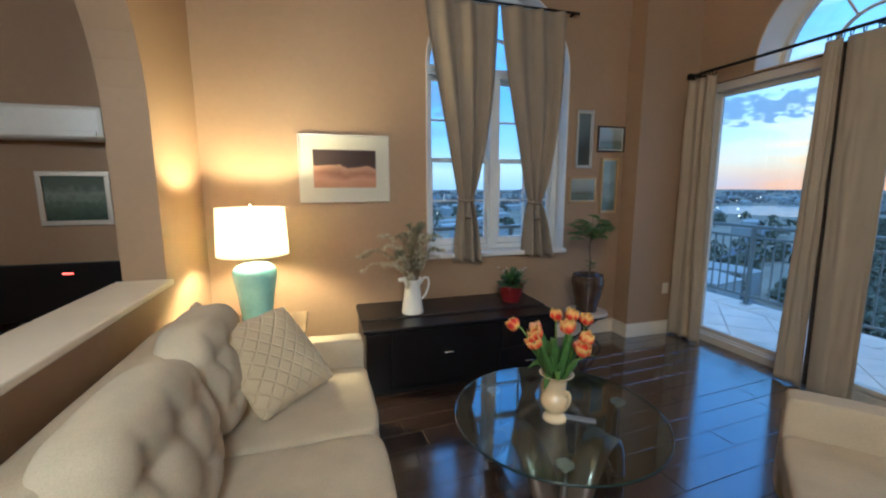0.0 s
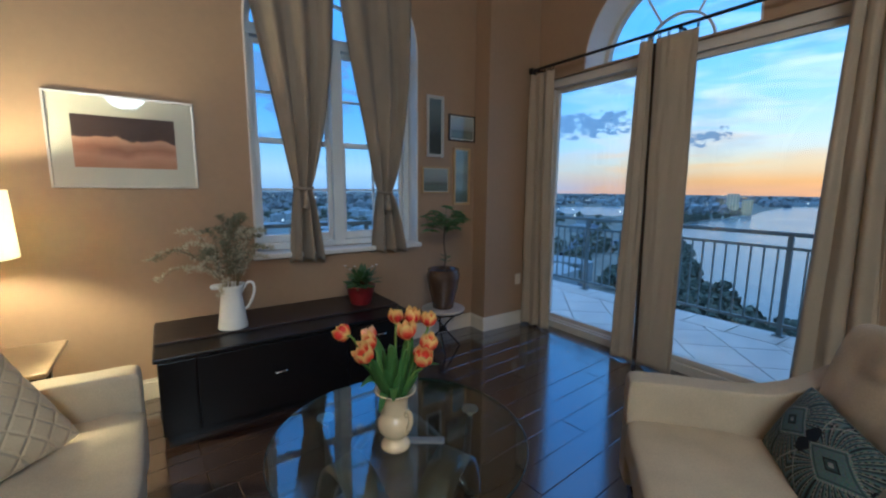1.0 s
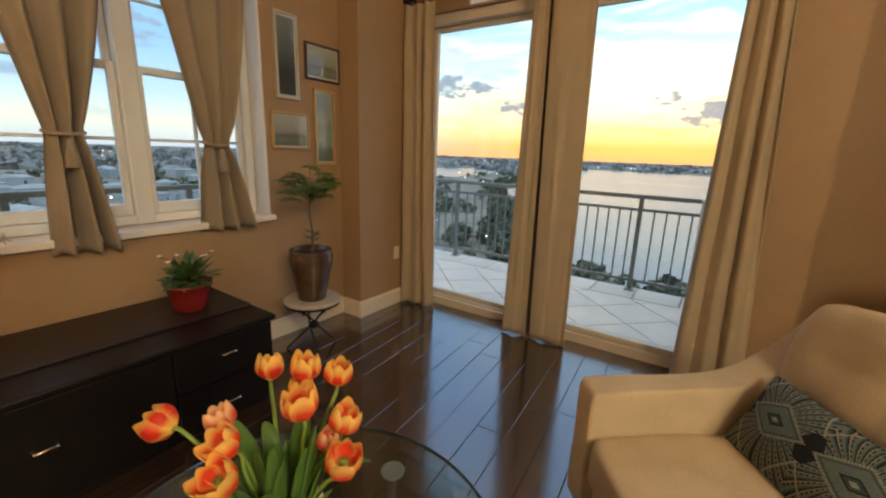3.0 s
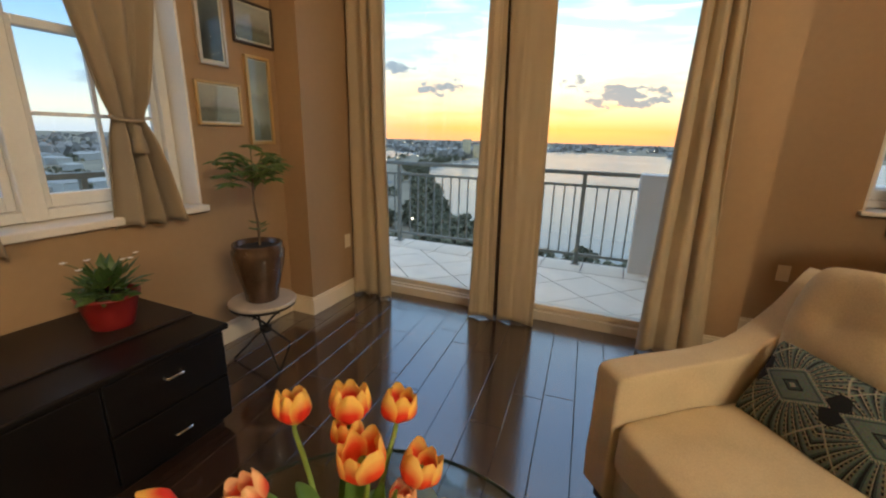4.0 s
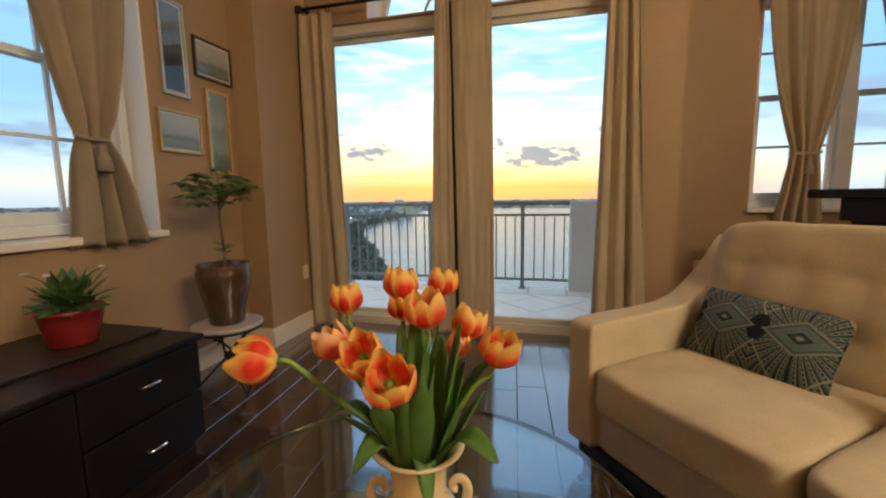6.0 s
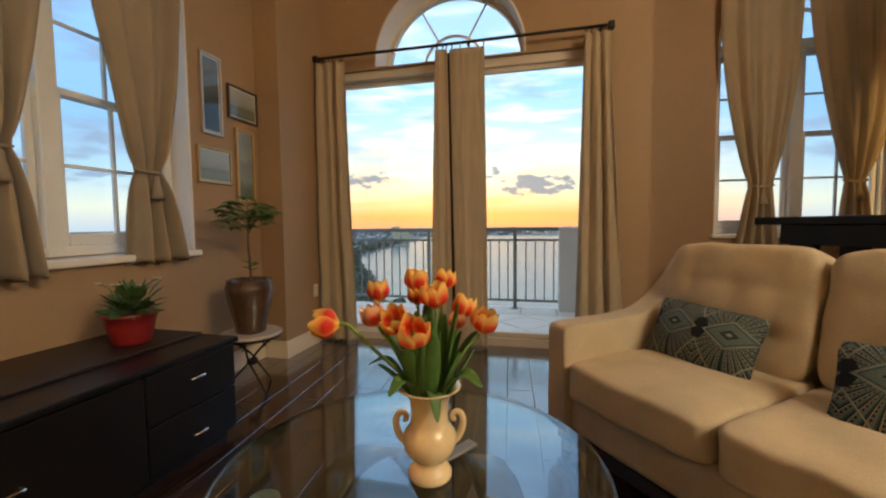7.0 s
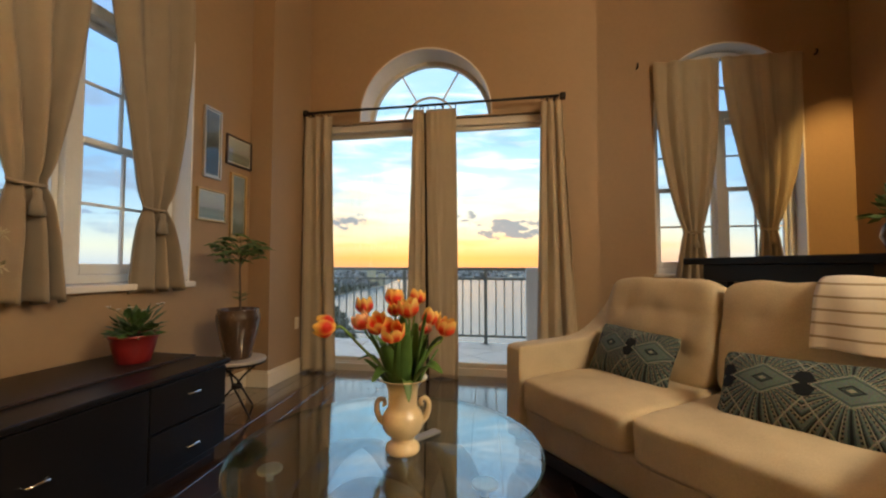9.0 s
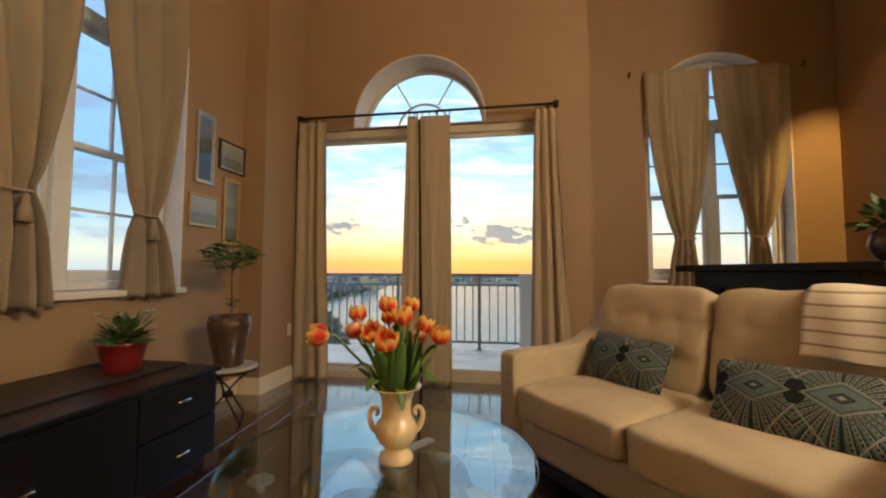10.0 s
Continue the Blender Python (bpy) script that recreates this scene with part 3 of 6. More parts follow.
# fanlight over the doors
fl = thing("fanlight", "half-round fanlight with radiating muntins over the balcony doors", "window", kind="structure")
fm, fr_ = (FAN[0] + FAN[1]) / 2, (FAN[1] - FAN[0]) / 2
FX = EAST + 0.265
b = arch_ring(bmesh.new(), fm, 2.585, fr_ - 0.045, fr_ - 0.005, FX, FX + 0.06, "x")
box(b, FX, FX + 0.06, FAN[0] + 0.01, FAN[1] - 0.01, 2.548, 2.575, 0.004, 1)
part("window_frame", b, FRAME, fl)
b = arch_ring(bmesh.new(), fm, 2.585, 0.275, 0.292, FX + 0.01, FX + 0.035, "x")
for a in (60, 120):
    a = radians(a)
    tube([(FX + 0.022, fm + q * math.cos(a), 2.585 + q * math.sin(a)) for q in (0.285, fr_ - 0.015)], 0.009, 6, b)
part("fan_muntin", b, FRAME, fl)
b = extrude_outline([(fm + (fr_ - 0.015) * math.cos(math.pi * i / 24), 2.578 + (fr_ - 0.02) * math.sin(math.pi * i / 24)) for i in range(25)], "x", FX + 0.02, FX + 0.024)
part("pane", b, PANE, fl).visible_shadow = False

# sliding balcony doors
door = thing("door_1", "beige aluminium sliding balcony doors, large clear panes", "door", kind="structure")
d0, d1 = EAST + 0.05, EAST + 0.17
part("door_frame", boxes((d0, d1, DOOR[0], DOOR[0] + 0.035, 0.0, 2.53), (d0, d1, DOOR[1] - 0.035, DOOR[1], 0.0, 2.53), (d0 - 0.012, d1, DOOR[0] + 0.035, DOOR[1] - 0.035, 2.455, 2.53), bevel=0.004), FRAME, door)
part("door_track", boxes((EAST + 0.04, EAST + 0.26, DOOR[0] + 0.002, DOOR[1] - 0.002, 0.0, 0.07), (EAST + 0.07, EAST + 0.09, DOOR[0] + 0.06, DOOR[1] - 0.06, 0.07, 0.085)), FRAME, door)
MIDDOOR = 2.06
for y0, y1, x in ((DOOR[0] + 0.036, MIDDOOR + 0.04, d0 + 0.02), (MIDDOOR - 0.04, DOOR[1] - 0.036, d0 + 0.065)):
    leaf = bmesh.new()
    for s in ((y0, y0 + 0.042, 0.075, 2.455), (y1 - 0.042, y1, 0.075, 2.455), (y0 + 0.042, y1 - 0.042, 0.075, 0.12), (y0 + 0.042, y1 - 0.042, 2.413, 2.455)):
        box(leaf, x, x + 0.038, *s, 0.004, 1)
    lo = part("door_leaf", leaf, FRAME, door)
    p = part("pane", box(bmesh.new(), x + 0.016, x + 0.021, y0 + 0.036, y1 - 0.036, 0.115, 2.42), PANE, lo)
    p.visible_shadow = False


# ---- curtains ----
def curtain(name, axis, wall_d, top, bottom, tie, tops, ties, bots, folds, mat, label, amp=0.03, seed=0.0, fall=(1.5, 1.5)):
    """A hanging curtain. tops, ties, bots: its two edges along the wall at the rod, the tie-back and the hem; tie: the tie's height or None; fall: how late each edge draws in."""
    c = thing(name, label, "curtain")

    def edges(z):
        if tie is None:
            k = (top - z) / (top - bottom)
            return [tops[i] + (bots[i] - tops[i]) * k for i in (0, 1)], 1.0
        if z > tie:
            k = (top - z) / (top - tie)
            return [tops[i] + (ties[i] - tops[i]) * k ** fall[i] for i in (0, 1)], 1.0
        k = min(1, ((tie - z) / (tie - bottom)))
        k = k ** 0.95
        return [ties[i] + (bots[i] - ties[i]) * k for i in (0, 1)], 1.0

    def f(u, v):
        z = top + (bottom - top) * v
        (e0, e1), _ = edges(z)
        w = abs(e1 - e0)
        full = abs(tops[1] - tops[0])
        s = u + (0.035 * math.sin(u * 6.5 + seed) + 0.022 * math.sin(u * 13 + 2 * seed)) * 4 * u * (1 - u) + 0.012 * noise.noise(Vector((u * 4, v * 3, seed)))
        ph = folds * 2 * math.pi * s + 1.3 * noise.noise(Vector((u * 3.3 + seed, v * 1.6, 1)))
        a = amp * (0.8 + 0.9 * noise.noise(Vector((u * 5, seed, 3 + v * 0.8)))) * (0.55 + 0.45 * min(1, v * 6 + 0.2))
        if tie is not None:
            a *= 0.9 + 0.5 * (1 - w / full) - 0.55 * math.exp(-((z - tie) / 0.06) ** 2) + (0.5 * min(1, (tie - z) / 0.25) if z < tie else 0)
        dd = a * math.sin(ph) + 0.3 * a * math.sin(2 * ph + 1) + 0.006 * noise.noise(Vector((u * 9, v * 9, seed)))
        p = e0 + (e1 - e0) * s + 0.3 * a * math.cos(ph * 1.0) * (w / full)
        zz = z - (0.012 * math.sin(ph + 1) if v > 0.99 else 0)
        return (wall_d + dd, p, zz) if axis == "x" else (p, wall_d + dd, zz)

    part("cloth", sheet(f, 24 + folds * 12, 60, 0.004), mat, c, smooth=True)
    if tie is not None:
        m, hw = (ties[0] + ties[1]) / 2, abs(ties[1] - ties[0]) / 2 + 0.012
        ring = []
        for i in range(25):
            a = 2 * math.pi * i / 24
            p, d = m + hw * 0.92 * math.cos(a), wall_d + (amp * 0.7 + 0.008) * math.sin(a)
            zz = tie + 0.012 * math.sin(a)
            ring.append((d, p, zz) if axis == "x" else (p, d, zz))
        part("tie_back", tube(ring, 0.013, 8, flat=0.6), mat, c, "gathered tie-back of the same cloth", smooth=True)
        k = bmesh.new()
        q = (wall_d - amp - 0.02, m, tie - 0.03) if axis == "x" else (m, wall_d - amp - 0.02, tie - 0.03)
        lathe([(0.0, 0.0), (0.014, -0.005), (0.018, -0.03), (0.016, -0.045), (0.026, -0.07), (0.034, -0.13), (0.0, -0.132)], 12, k, q)
        part("tassel", k, mat, c, "cloth tassel", smooth=True)
    return c


ROD_X = EAST - 0.12
curtain("door_curtain", "x", ROD_X, 2.58, 0.012, None, (3.172, 3.465), None, (3.108, 3.47), 3, CURTAIN, "beige linen curtain drawn aside at the doors", 0.028, 1.0)
curtain("door_curtain", "x", ROD_X + 0.012, 2.58, 0.012, None, (1.905, 2.205), None, (1.88, 2.162), 1, CURTAIN, "beige linen curtain hanging between the two doors", 0.012, 4.0)
mid = curtain("door_curtain", "x", ROD_X - 0.006, 2.58, 0.012, None, (2.218, 2.325), None, (2.182, 2.385), 1, CURTAIN, "beige linen curtain between the doors, with a dark strip for its fold", 0.012, 6.0)
# dark strip behind the gap, put there as the shade of a deep fold
part("fold_shade", sheet(lambda u, v: (ROD_X + 0.045, 2.165 - 0.035 * v + 0.085 * u, 2.565 - 2.54 * v), 4, 12, 0.004), FOLD_SHADE, mid, "dark strip standing in for the shade of a deep fold")
curtain("door_curtain", "x", ROD_X, 2.58, 0.012, None, (0.92, 1.107), None, (0.775, 1.158), 3, CURTAIN, "beige linen curtain drawn aside at the doors", 0.028, 7.0)
rod = thing("curtain_rod", "dark bronze curtain rod with square finials and rings", "curtain rod")
part("rod", tube([(ROD_X, 0.95, 2.625), (ROD_X, 2.2, 2.622), (ROD_X, 3.475, 2.625)], 0.0125, 10), IRON, rod, smooth=True)
for y in (0.925, 3.463):
    part("finial", boxes((ROD_X - 0.032, ROD_X + 0.032, y - 0.03, y + 0.02, 2.592, 2.648), bevel=0.01), IRON, rod)
for y in (0.99, 2.05, 3.42):
    part("bracket", boxes((ROD_X, EAST, y - 0.008, y + 0.008, 2.612, 2.628)), IRON, rod)
for y in (0.97, 1.02, 1.06, 1.10, 1.91, 2.03, 2.11, 2.18, 2.23, 2.26, 2.31, 3.21, 3.28, 3.35, 3.41, 3.44):
    pts = [(ROD_X + 0.022 * math.cos(2 * math.pi * i / 14), y + 0.006 * math.sin(2 * math.pi * i / 14 + y), 2.604 + 0.028 * math.sin(2 * math.pi * i / 14)) for i in range(15)]
    part("ring", tube(pts, 0.0038, 6), IRON, rod, smooth=True)

N_D = NORTH - 0.075
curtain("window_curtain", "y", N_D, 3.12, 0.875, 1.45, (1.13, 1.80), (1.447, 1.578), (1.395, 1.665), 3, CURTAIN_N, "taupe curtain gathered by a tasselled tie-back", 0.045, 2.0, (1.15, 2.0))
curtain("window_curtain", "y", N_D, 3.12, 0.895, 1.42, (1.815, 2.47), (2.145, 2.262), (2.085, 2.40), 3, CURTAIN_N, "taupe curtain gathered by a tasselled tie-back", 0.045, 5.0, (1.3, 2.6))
r = thing("curtain_rod", "thin dark curtain rod over the north window", "curtain rod")
part("rod", tube([(1.06, N_D, 3.13), (2.60, N_D, 3.13)], 0.011, 8), IRON, r, smooth=True)
for q in (1.1, 2.55):
    part("bracket", boxes((q, q + 0.015, N_D, NORTH, 3.12, 3.14)), IRON, r)
E_D = SOUTH_EAST - 0.075
curtain("window_curtain", "x", E_D, 3.10, 0.87, 1.40, (-0.615, -0.02), (-0.434, -0.262), (-0.50, -0.18), 4, CURTAIN, "beige curtain gathered by a tasselled tie-back", 0.024, 8.0, (2.6, 2.4))
curtain("window_curtain", "x", E_D, 3.10, 0.87, 1.42, (-1.33, -0.635), (-1.075, -0.93), (-1.16, -0.88), 4, CURTAIN, "beige curtain gathered by a tasselled tie-back", 0.024, 11.0, (3.0, 1.5))
r = thing("curtain_rod", "thin dark curtain rod over the east window", "curtain rod")
part("rod", tube([(E_D + 0.03, -1.345, 3.085), (E_D + 0.03, -0.03, 3.085)], 0.008, 8), IRON, r, smooth=True)
for q in (-1.335, -0.05):
    part("bracket", boxes((E_D + 0.03, SOUTH_EAST, q, q + 0.012, 3.078, 3.092)), IRON, r)
for q in (-1.47, 0.12):
    hk = thing("wall_hook", "small dark curtain hook on the wall", "hook")
    part("hook", tube(spline([(SOUTH_EAST, q, 3.09), (SOUTH_EAST - 0.03, q, 3.085), (SOUTH_EAST - 0.045, q, 3.11), (SOUTH_EAST - 0.03, q, 3.125)], 4), 0.008, 8), IRON, hk, smooth=True)


# ---- sofas ----
def tufted(rows, cols, hx, hz, depth):
    """Presses buttons into the face y = -sy of a back cushion."""
    pts = [(-hx + 2 * hx * (c + 0.5 + (0.0 if r % 2 else 0.0)) / cols, -hz + 2 * hz * (r + 0.5) / rows) for r in range(rows) for c in range(cols)]

    def f(co, c):
        if co.y < 0:
            for px, pz in pts:
                q = ((co.x - px) ** 2 + (co.z - pz) ** 2) / 0.0038
                co.y += depth * math.exp(-q)
                co.y += depth * 0.35 * (math.exp(-((co.x - px) / 0.02) ** 2) + math.exp(-((co.z - pz) / 0.02) ** 2)) * math.exp(-q / 9)
        return co
    return f


def sofa(name, widths, at, turn, label, tufts):
    """A sofa facing -y in its own axes, its front edge on y = 0, x from 0 to its width."""
    ARM, DEPTH = 0.115, 1.03
    width = 2 * ARM + sum(widths)
    s = thing(name, label, "sofa", at, turn)
    base = bmesh.new()
    puff(width / 2 - 0.012, DEPTH / 2 - 0.02, 0.10, 14, 8, bm=base, at=(width / 2, DEPTH / 2 + 0.01, 0.205), wrinkle=0.004)
    part("base", base, SOFA, s, "cream upholstered base", smooth=True)
    part("plinth", boxes((0.03, width - 0.03, 0.035, DEPTH - 0.04, 0.055, 0.112), bevel=0.006), SOFA_DARK, s, "black wooden plinth")
    for lx in (0.05, width - 0.11):
        for ly in (0.04, DEPTH - 0.11):
            b = bmesh.new()
            box(b, lx, lx + 0.06, ly, ly + 0.06, 0.0, 0.056, 0.005, 1)
            part("leg", b, SOFA_DARK, s, "short black leg")

    def arm_shape(co, c):
        # the top runs level from the front, then sweeps up to the back
        y01 = (co.y / 0.47 + 1) / 2
        top = 0.012 * y01 + 0.30 * max(0.0, (y01 - 0.5) / 0.5) ** 1.8
        if co.z > 0:
            co.z += top * (co.z / 0.255)
        return co
    for ax in (ARM / 2 + 0.002, width - ARM / 2 - 0.002):
        b = puff(ARM / 2 + 0.004, 0.475, 0.255, 26, 22, at=(ax, 0.475, 0.365), wrinkle=0.004, shape=arm_shape, seed=ax)
        part("arm", b, SOFA, s, "sloped upholstered arm", smooth=True)
    b = puff(width / 2 - ARM * 0.5, 0.10, 0.37, 8, 10, at=(width / 2, DEPTH - 0.11, 0.52), wrinkle=0.006)
    part("backrest", b, SOFA, s, smooth=True)
    for i, SEAT in enumerate(widths):
        cx = ARM + sum(widths[:i]) + SEAT / 2
        b = puff(SEAT / 2 - 0.004, 0.375, 0.095, 11, 18, crown=0.12, at=(cx, 0.362, 0.372), wrinkle=0.010, seed=i * 3.1)
        part("seat_cushion", b, SOFA, s, "plump cream seat cushion", smooth=True)
        sh = tufted(2, 3, SEAT / 2 - 0.06, 0.20, 0.030 if tufts else 0.008)
        b = puff(SEAT / 2 - 0.003, 0.155 if tufts else 0.115, 0.272 if tufts else 0.285, 3.2 if tufts else 6.5, 26, wrinkle=0.012, seed=i * 5.3 + 1, shape=sh)
        bmesh.ops.transform(b, matrix=pose(cx, 0.765, 0.70, -13, 0, 0), verts=b.verts)
        part("back_cushion", b, SOFA, s, "tufted cream back cushion" if tufts else "plump cream back cushion", smooth=True)
        if tufts:
            for r in range(2):
                for c in range(3):
                    p = pose(cx, 0.765, 0.70, -13, 0, 0) @ Vector((-(SEAT / 2 - 0.06) + (SEAT - 0.12) * (c + 0.5) / 3, -0.092, -0.20 + 0.40 * (r + 0.5) / 2))
                    part("button", lathe([(0, -0.006), (0.011, -0.004), (0.013, 0.0), (0.011, 0.004), (0, 0.006)], 8, None, p), SOFA, s, smooth=True)
    return s


def throw_pillow(name, hx, hy, hz, m, mat, label):
    """A pillow lying in x, y with pointed corners; hz is half its thickness."""
    t = thing(name, label, "pillow")
    t.matrix_basis = m

    def f(co, c):
        k = (1 - min(1, abs(c.x)) ** 2.6) * (1 - min(1, abs(c.y)) ** 2.6)
        co.z = math.copysign(hz * (k ** 0.55), c.z) if abs(c.z) > 1e-4 else 0
        co.x *= 1 - 0.05 * (1 - abs(c.y) ** 2)
        co.y *= 1 - 0.05 * (1 - abs(c.x) ** 2)
        return co
    b = puff(hx, hy, hz, 16, 14, shape=f, wrinkle=0.006, seed=hx * 10)
    bmesh.ops.remove_doubles(b, verts=b.verts, dist=0.0006)
    part("cover", b, mat, t, smooth=True)
    edge = []
    n = 40
    for i in range(n + 1):
        a = 2 * math.pi * i / n
        c, s_ = math.cos(a), math.sin(a)
        q = (abs(c) ** 14 + abs(s_) ** 14) ** (1 / 14)
        x, y = c / q, s_ / q
        edge.append((x * hx * (1 - 0.05 * (1 - y * y)), y * hy * (1 - 0.05 * (1 - x * x)), 0))
    part("piping", tube(edge, 0.0045, 6), mat, t, smooth=True)
    return t


def ikat_fabric(name):
    """Teal, black and ivory geometric print: nested diamonds with spokes and dotted borders."""
    m = bpy.data.materials.new(name)
    m.use_nodes = True
    n, l = m.node_tree.nodes, m.node_tree.links
    b = n["Principled BSDF"]
    b.inputs["Roughness"].default_value = 0.85
    b.inputs["Specular IOR Level"].default_value = 0.2
    tc = n.new("ShaderNodeTexCoord")
    sp = n.new("ShaderNodeSeparateXYZ")
    l.new(tc.outputs["Object"], sp.inputs[0])

    def mth(op, a, b2=None, c=None):
        q = n.new("ShaderNodeMath")
        q.operation = op
        for i, v in enumerate((a, b2, c)):
            if v is None:
                continue
            if isinstance(v, (int, float)):
                q.inputs[i].default_value = v
            else:
                l.new(v, q.inputs[i])
        return q.outputs[0]
    def steps(fac, *stops):
        r = ramp(n, stops, fac, l)
        r.color_ramp.interpolation = "CONSTANT"
        return r.outputs[0]

    def blend(fac, a, b2):
        q = n.new("ShaderNodeMixRGB")
        for i, v in enumerate((fac, a, b2)):
            if isinstance(v, tuple):
                q.inputs[i].default_value = (*v, 1)
            else:
                l.new(v, q.inputs[i])
        return q.outputs[0]
    IVORY, TEALC, DEEP, INK = (0.43, 0.44, 0.36), (0.17, 0.24, 0.23), (0.07, 0.11, 0.115), (0.018, 0.024, 0.032)
    # eyes a quarter of a metre apart: pointed lozenges with a pale heart and a stitched outline
    u = mth("PINGPONG", mth("ADD", sp.outputs["X"], 1.105), 0.125)
    v = mth("ABSOLUTE", mth("SUBTRACT", sp.outputs["Y"], 0.035))
    eye = mth("ADD", mth("DIVIDE", u, 0.108), mth("DIVIDE", v, 0.062))
    inner = steps(mth("MULTIPLY", eye, 0.5), (0.0, IVORY), (0.06, DEEP), (0.13, INK), (0.17, TEALC), (0.40, DEEP), (0.44, TEALC))
    # bars that fan out from each eye, broken by beads
    ang = mth("ARCTAN2", v, u)
    bars = steps(mth("FRACT", mth("MULTIPLY", ang, 5.09)), (0.0, IVORY), (0.13, INK), (0.36, TEALC), (0.66, DEEP), (0.84, INK))
    rad = mth("SQRT", mth("ADD", mth("MULTIPLY", u, u), mth("MULTIPLY", v, v)))
    bead = mth("MULTIPLY", mth("GREATER_THAN", mth("SINE", mth("MULTIPLY", rad, 420.0)), 0.1), mth("GREATER_THAN", mth("SINE", mth("MULTIPLY", ang, 32.0)), 0.55))
    bars = blend(bead, bars, (0.26, 0.25, 0.19))
    # the mirrored chevron between two eyes
    chev = mth("ADD", mth("MULTIPLY", mth("SUBTRACT", 0.125, u), 1.35), mth("MULTIPLY", v, -1.0))
    line = mth("LESS_THAN", mth("ABSOLUTE", mth("ADD", chev, 0.055)), 0.0045)
    bars = blend(line, bars, IVORY)
    dark = mth("MULTIPLY", mth("LESS_THAN", mth("ADD", mth("SUBTRACT", 0.125, u), mth("MULTIPLY", v, 0.55)), 0.043), mth("LESS_THAN", v, 0.05))
    bars = blend(dark, bars, INK)
    outline = mth("MULTIPLY", mth("LESS_THAN", mth("ABSOLUTE", mth("SUBTRACT", eye, 1.0)), 0.06), mth("GREATER_THAN", mth("SINE", mth("MULTIPLY", mth("SUBTRACT", u, v), 640.0)), -0.3))
    col = blend(mth("LESS_THAN", eye, 1.0), bars, inner)
    col = blend(outline, col, IVORY)
    nz = n.new("ShaderNodeTexNoise")
    nz.inputs["Scale"].default_value = 220
    l.new(tc.outputs["Object"], nz.inputs["Vector"])
    mul = n.new("ShaderNodeMixRGB")
    mul.blend_type, mul.inputs[0].default_value = "MULTIPLY", 0.8
    l.new(col, mul.inputs[1])
    l.new(nz.outputs["Color"], mul.inputs[2])
    l.new(mul.outputs[0], b.inputs["Base Color"])
    bp = n.new("ShaderNodeBump")
    bp.inputs["Strength"].default_value, bp.inputs["Distance"].default_value = 0.3, 0.003
    l.new(nz.outputs["Fac"], bp.inputs["Height"])
    l.new(bp.outputs[0], b.inputs["Normal"])
    return m


IKAT = ikat_fabric("teal_geometric_print")
S2_TURN = 219.3
S2 = (2.338, 1.405, 0)
sofa("sofa", (0.655, 0.765), S2, S2_TURN, "cream upholstered two-seat sofa on a black plinth, set at an angle", False)
sofa("sofa", (0.745, 0.745, 0.745), (0.47, 0.255, 0), 90, "cream upholstered three-seat sofa with tufted back cushions", True)


def in_sofa(x, y, z, rx=0, ry=0, rz=0):
    return pose(*S2, 0, 0, S2_TURN) @ pose(x, y, z, rx, ry, rz)


throw_pillow("throw_pillow", 0.25, 0.15, 0.065, in_sofa(0.40, 0.545, 0.57, 64, 2, -4), IKAT, "rectangular pillow with teal and black geometric print")
throw_pillow("throw_pillow", 0.265, 0.155, 0.07, in_sofa(1.165, 0.47, 0.565, 58, -2, 7), IKAT, "rectangular pillow with teal and black geometric print")
pe = Vector((math.cos(radians(49.7)), math.sin(radians(49.7)), 0.0))
pv = Vector((0, 0, 1)) * math.cos(radians(44)) + Vector((-pe.y, pe.x, 0)) * math.sin(radians(44))
pw = pe.cross(pv)
pc = Vector((-0.016, 2.328, 0.672))
throw_pillow("throw_pillow", 0.262, 0.262, 0.09, Matrix(((pe.x, pv.x, pw.x, pc.x), (pe.y, pv.y, pw.y, pc.y), (pe.z, pv.z, pw.z, pc.z), (0, 0, 0, 1))), PILLOW, "square cream quilted throw pillow on the tufted sofa")

# striped throw over the back of the angled sofa
THROW = material("cream_knit_throw", (0.72, 0.66, 0.54), rough=0.95, var=0.06, bump=0.5, bump_scale=260, sheen=0.3)
n, l = THROW.node_tree.nodes, THROW.node_tree.links
wv = n.new("ShaderNodeTexWave")
wv.bands_direction = "Z"
wv.inputs["Scale"].default_value, wv.inputs["Distortion"].default_value = 6.2, 0.6
tcn = n.new("ShaderNodeTexCoord")
l.new(tcn.outputs["Object"], wv.inputs["Vector"])
wr = ramp(n, [(0.90, (1, 1, 1)), (0.97, (0.42, 0.34, 0.22))], wv.outputs["Fac"], l)
mm = n.new("ShaderNodeMixRGB")
mm.blend_type, mm.inputs[0].default_value = "MULTIPLY", 1.0
src = n["Principled BSDF"].inputs["Base Color"].links[0].from_socket
l.new(src, mm.inputs[1])
l.new(wr.outputs[0], mm.inputs[2])
l.new(mm.outputs[0], n["Principled BSDF"].inputs["Base Color"])
th = thing("throw_blanket", "cream striped knitted throw over the sofa back", "blanket")
th.matrix_basis = in_sofa(0, 0, 0)


sb = bmesh.new()


def throw_g(u, v):
    path = spline([(0.604, 0.735, 0), (0.628, 0.83, 0), (0.672, 0.945, 0), (0.75, 1.0, 0), (0.88, 0.995, 0), (1.03, 0.94, 0), (1.05, 0.62, 0)], 6)
    t = v * (len(path) - 1)
    k = min(len(path) - 2, int(t))
    p = path[k].lerp(path[k + 1], t - k)
    return (1.15 + 0.42 * u, p.x + 0.008 * math.sin(u * 13 + v * 4) - 0.004, p.y + 0.006 * math.sin(u * 9))


part("cloth", sheet(throw_g, 20, 36, 0.012, sb), THROW, th, smooth=True)

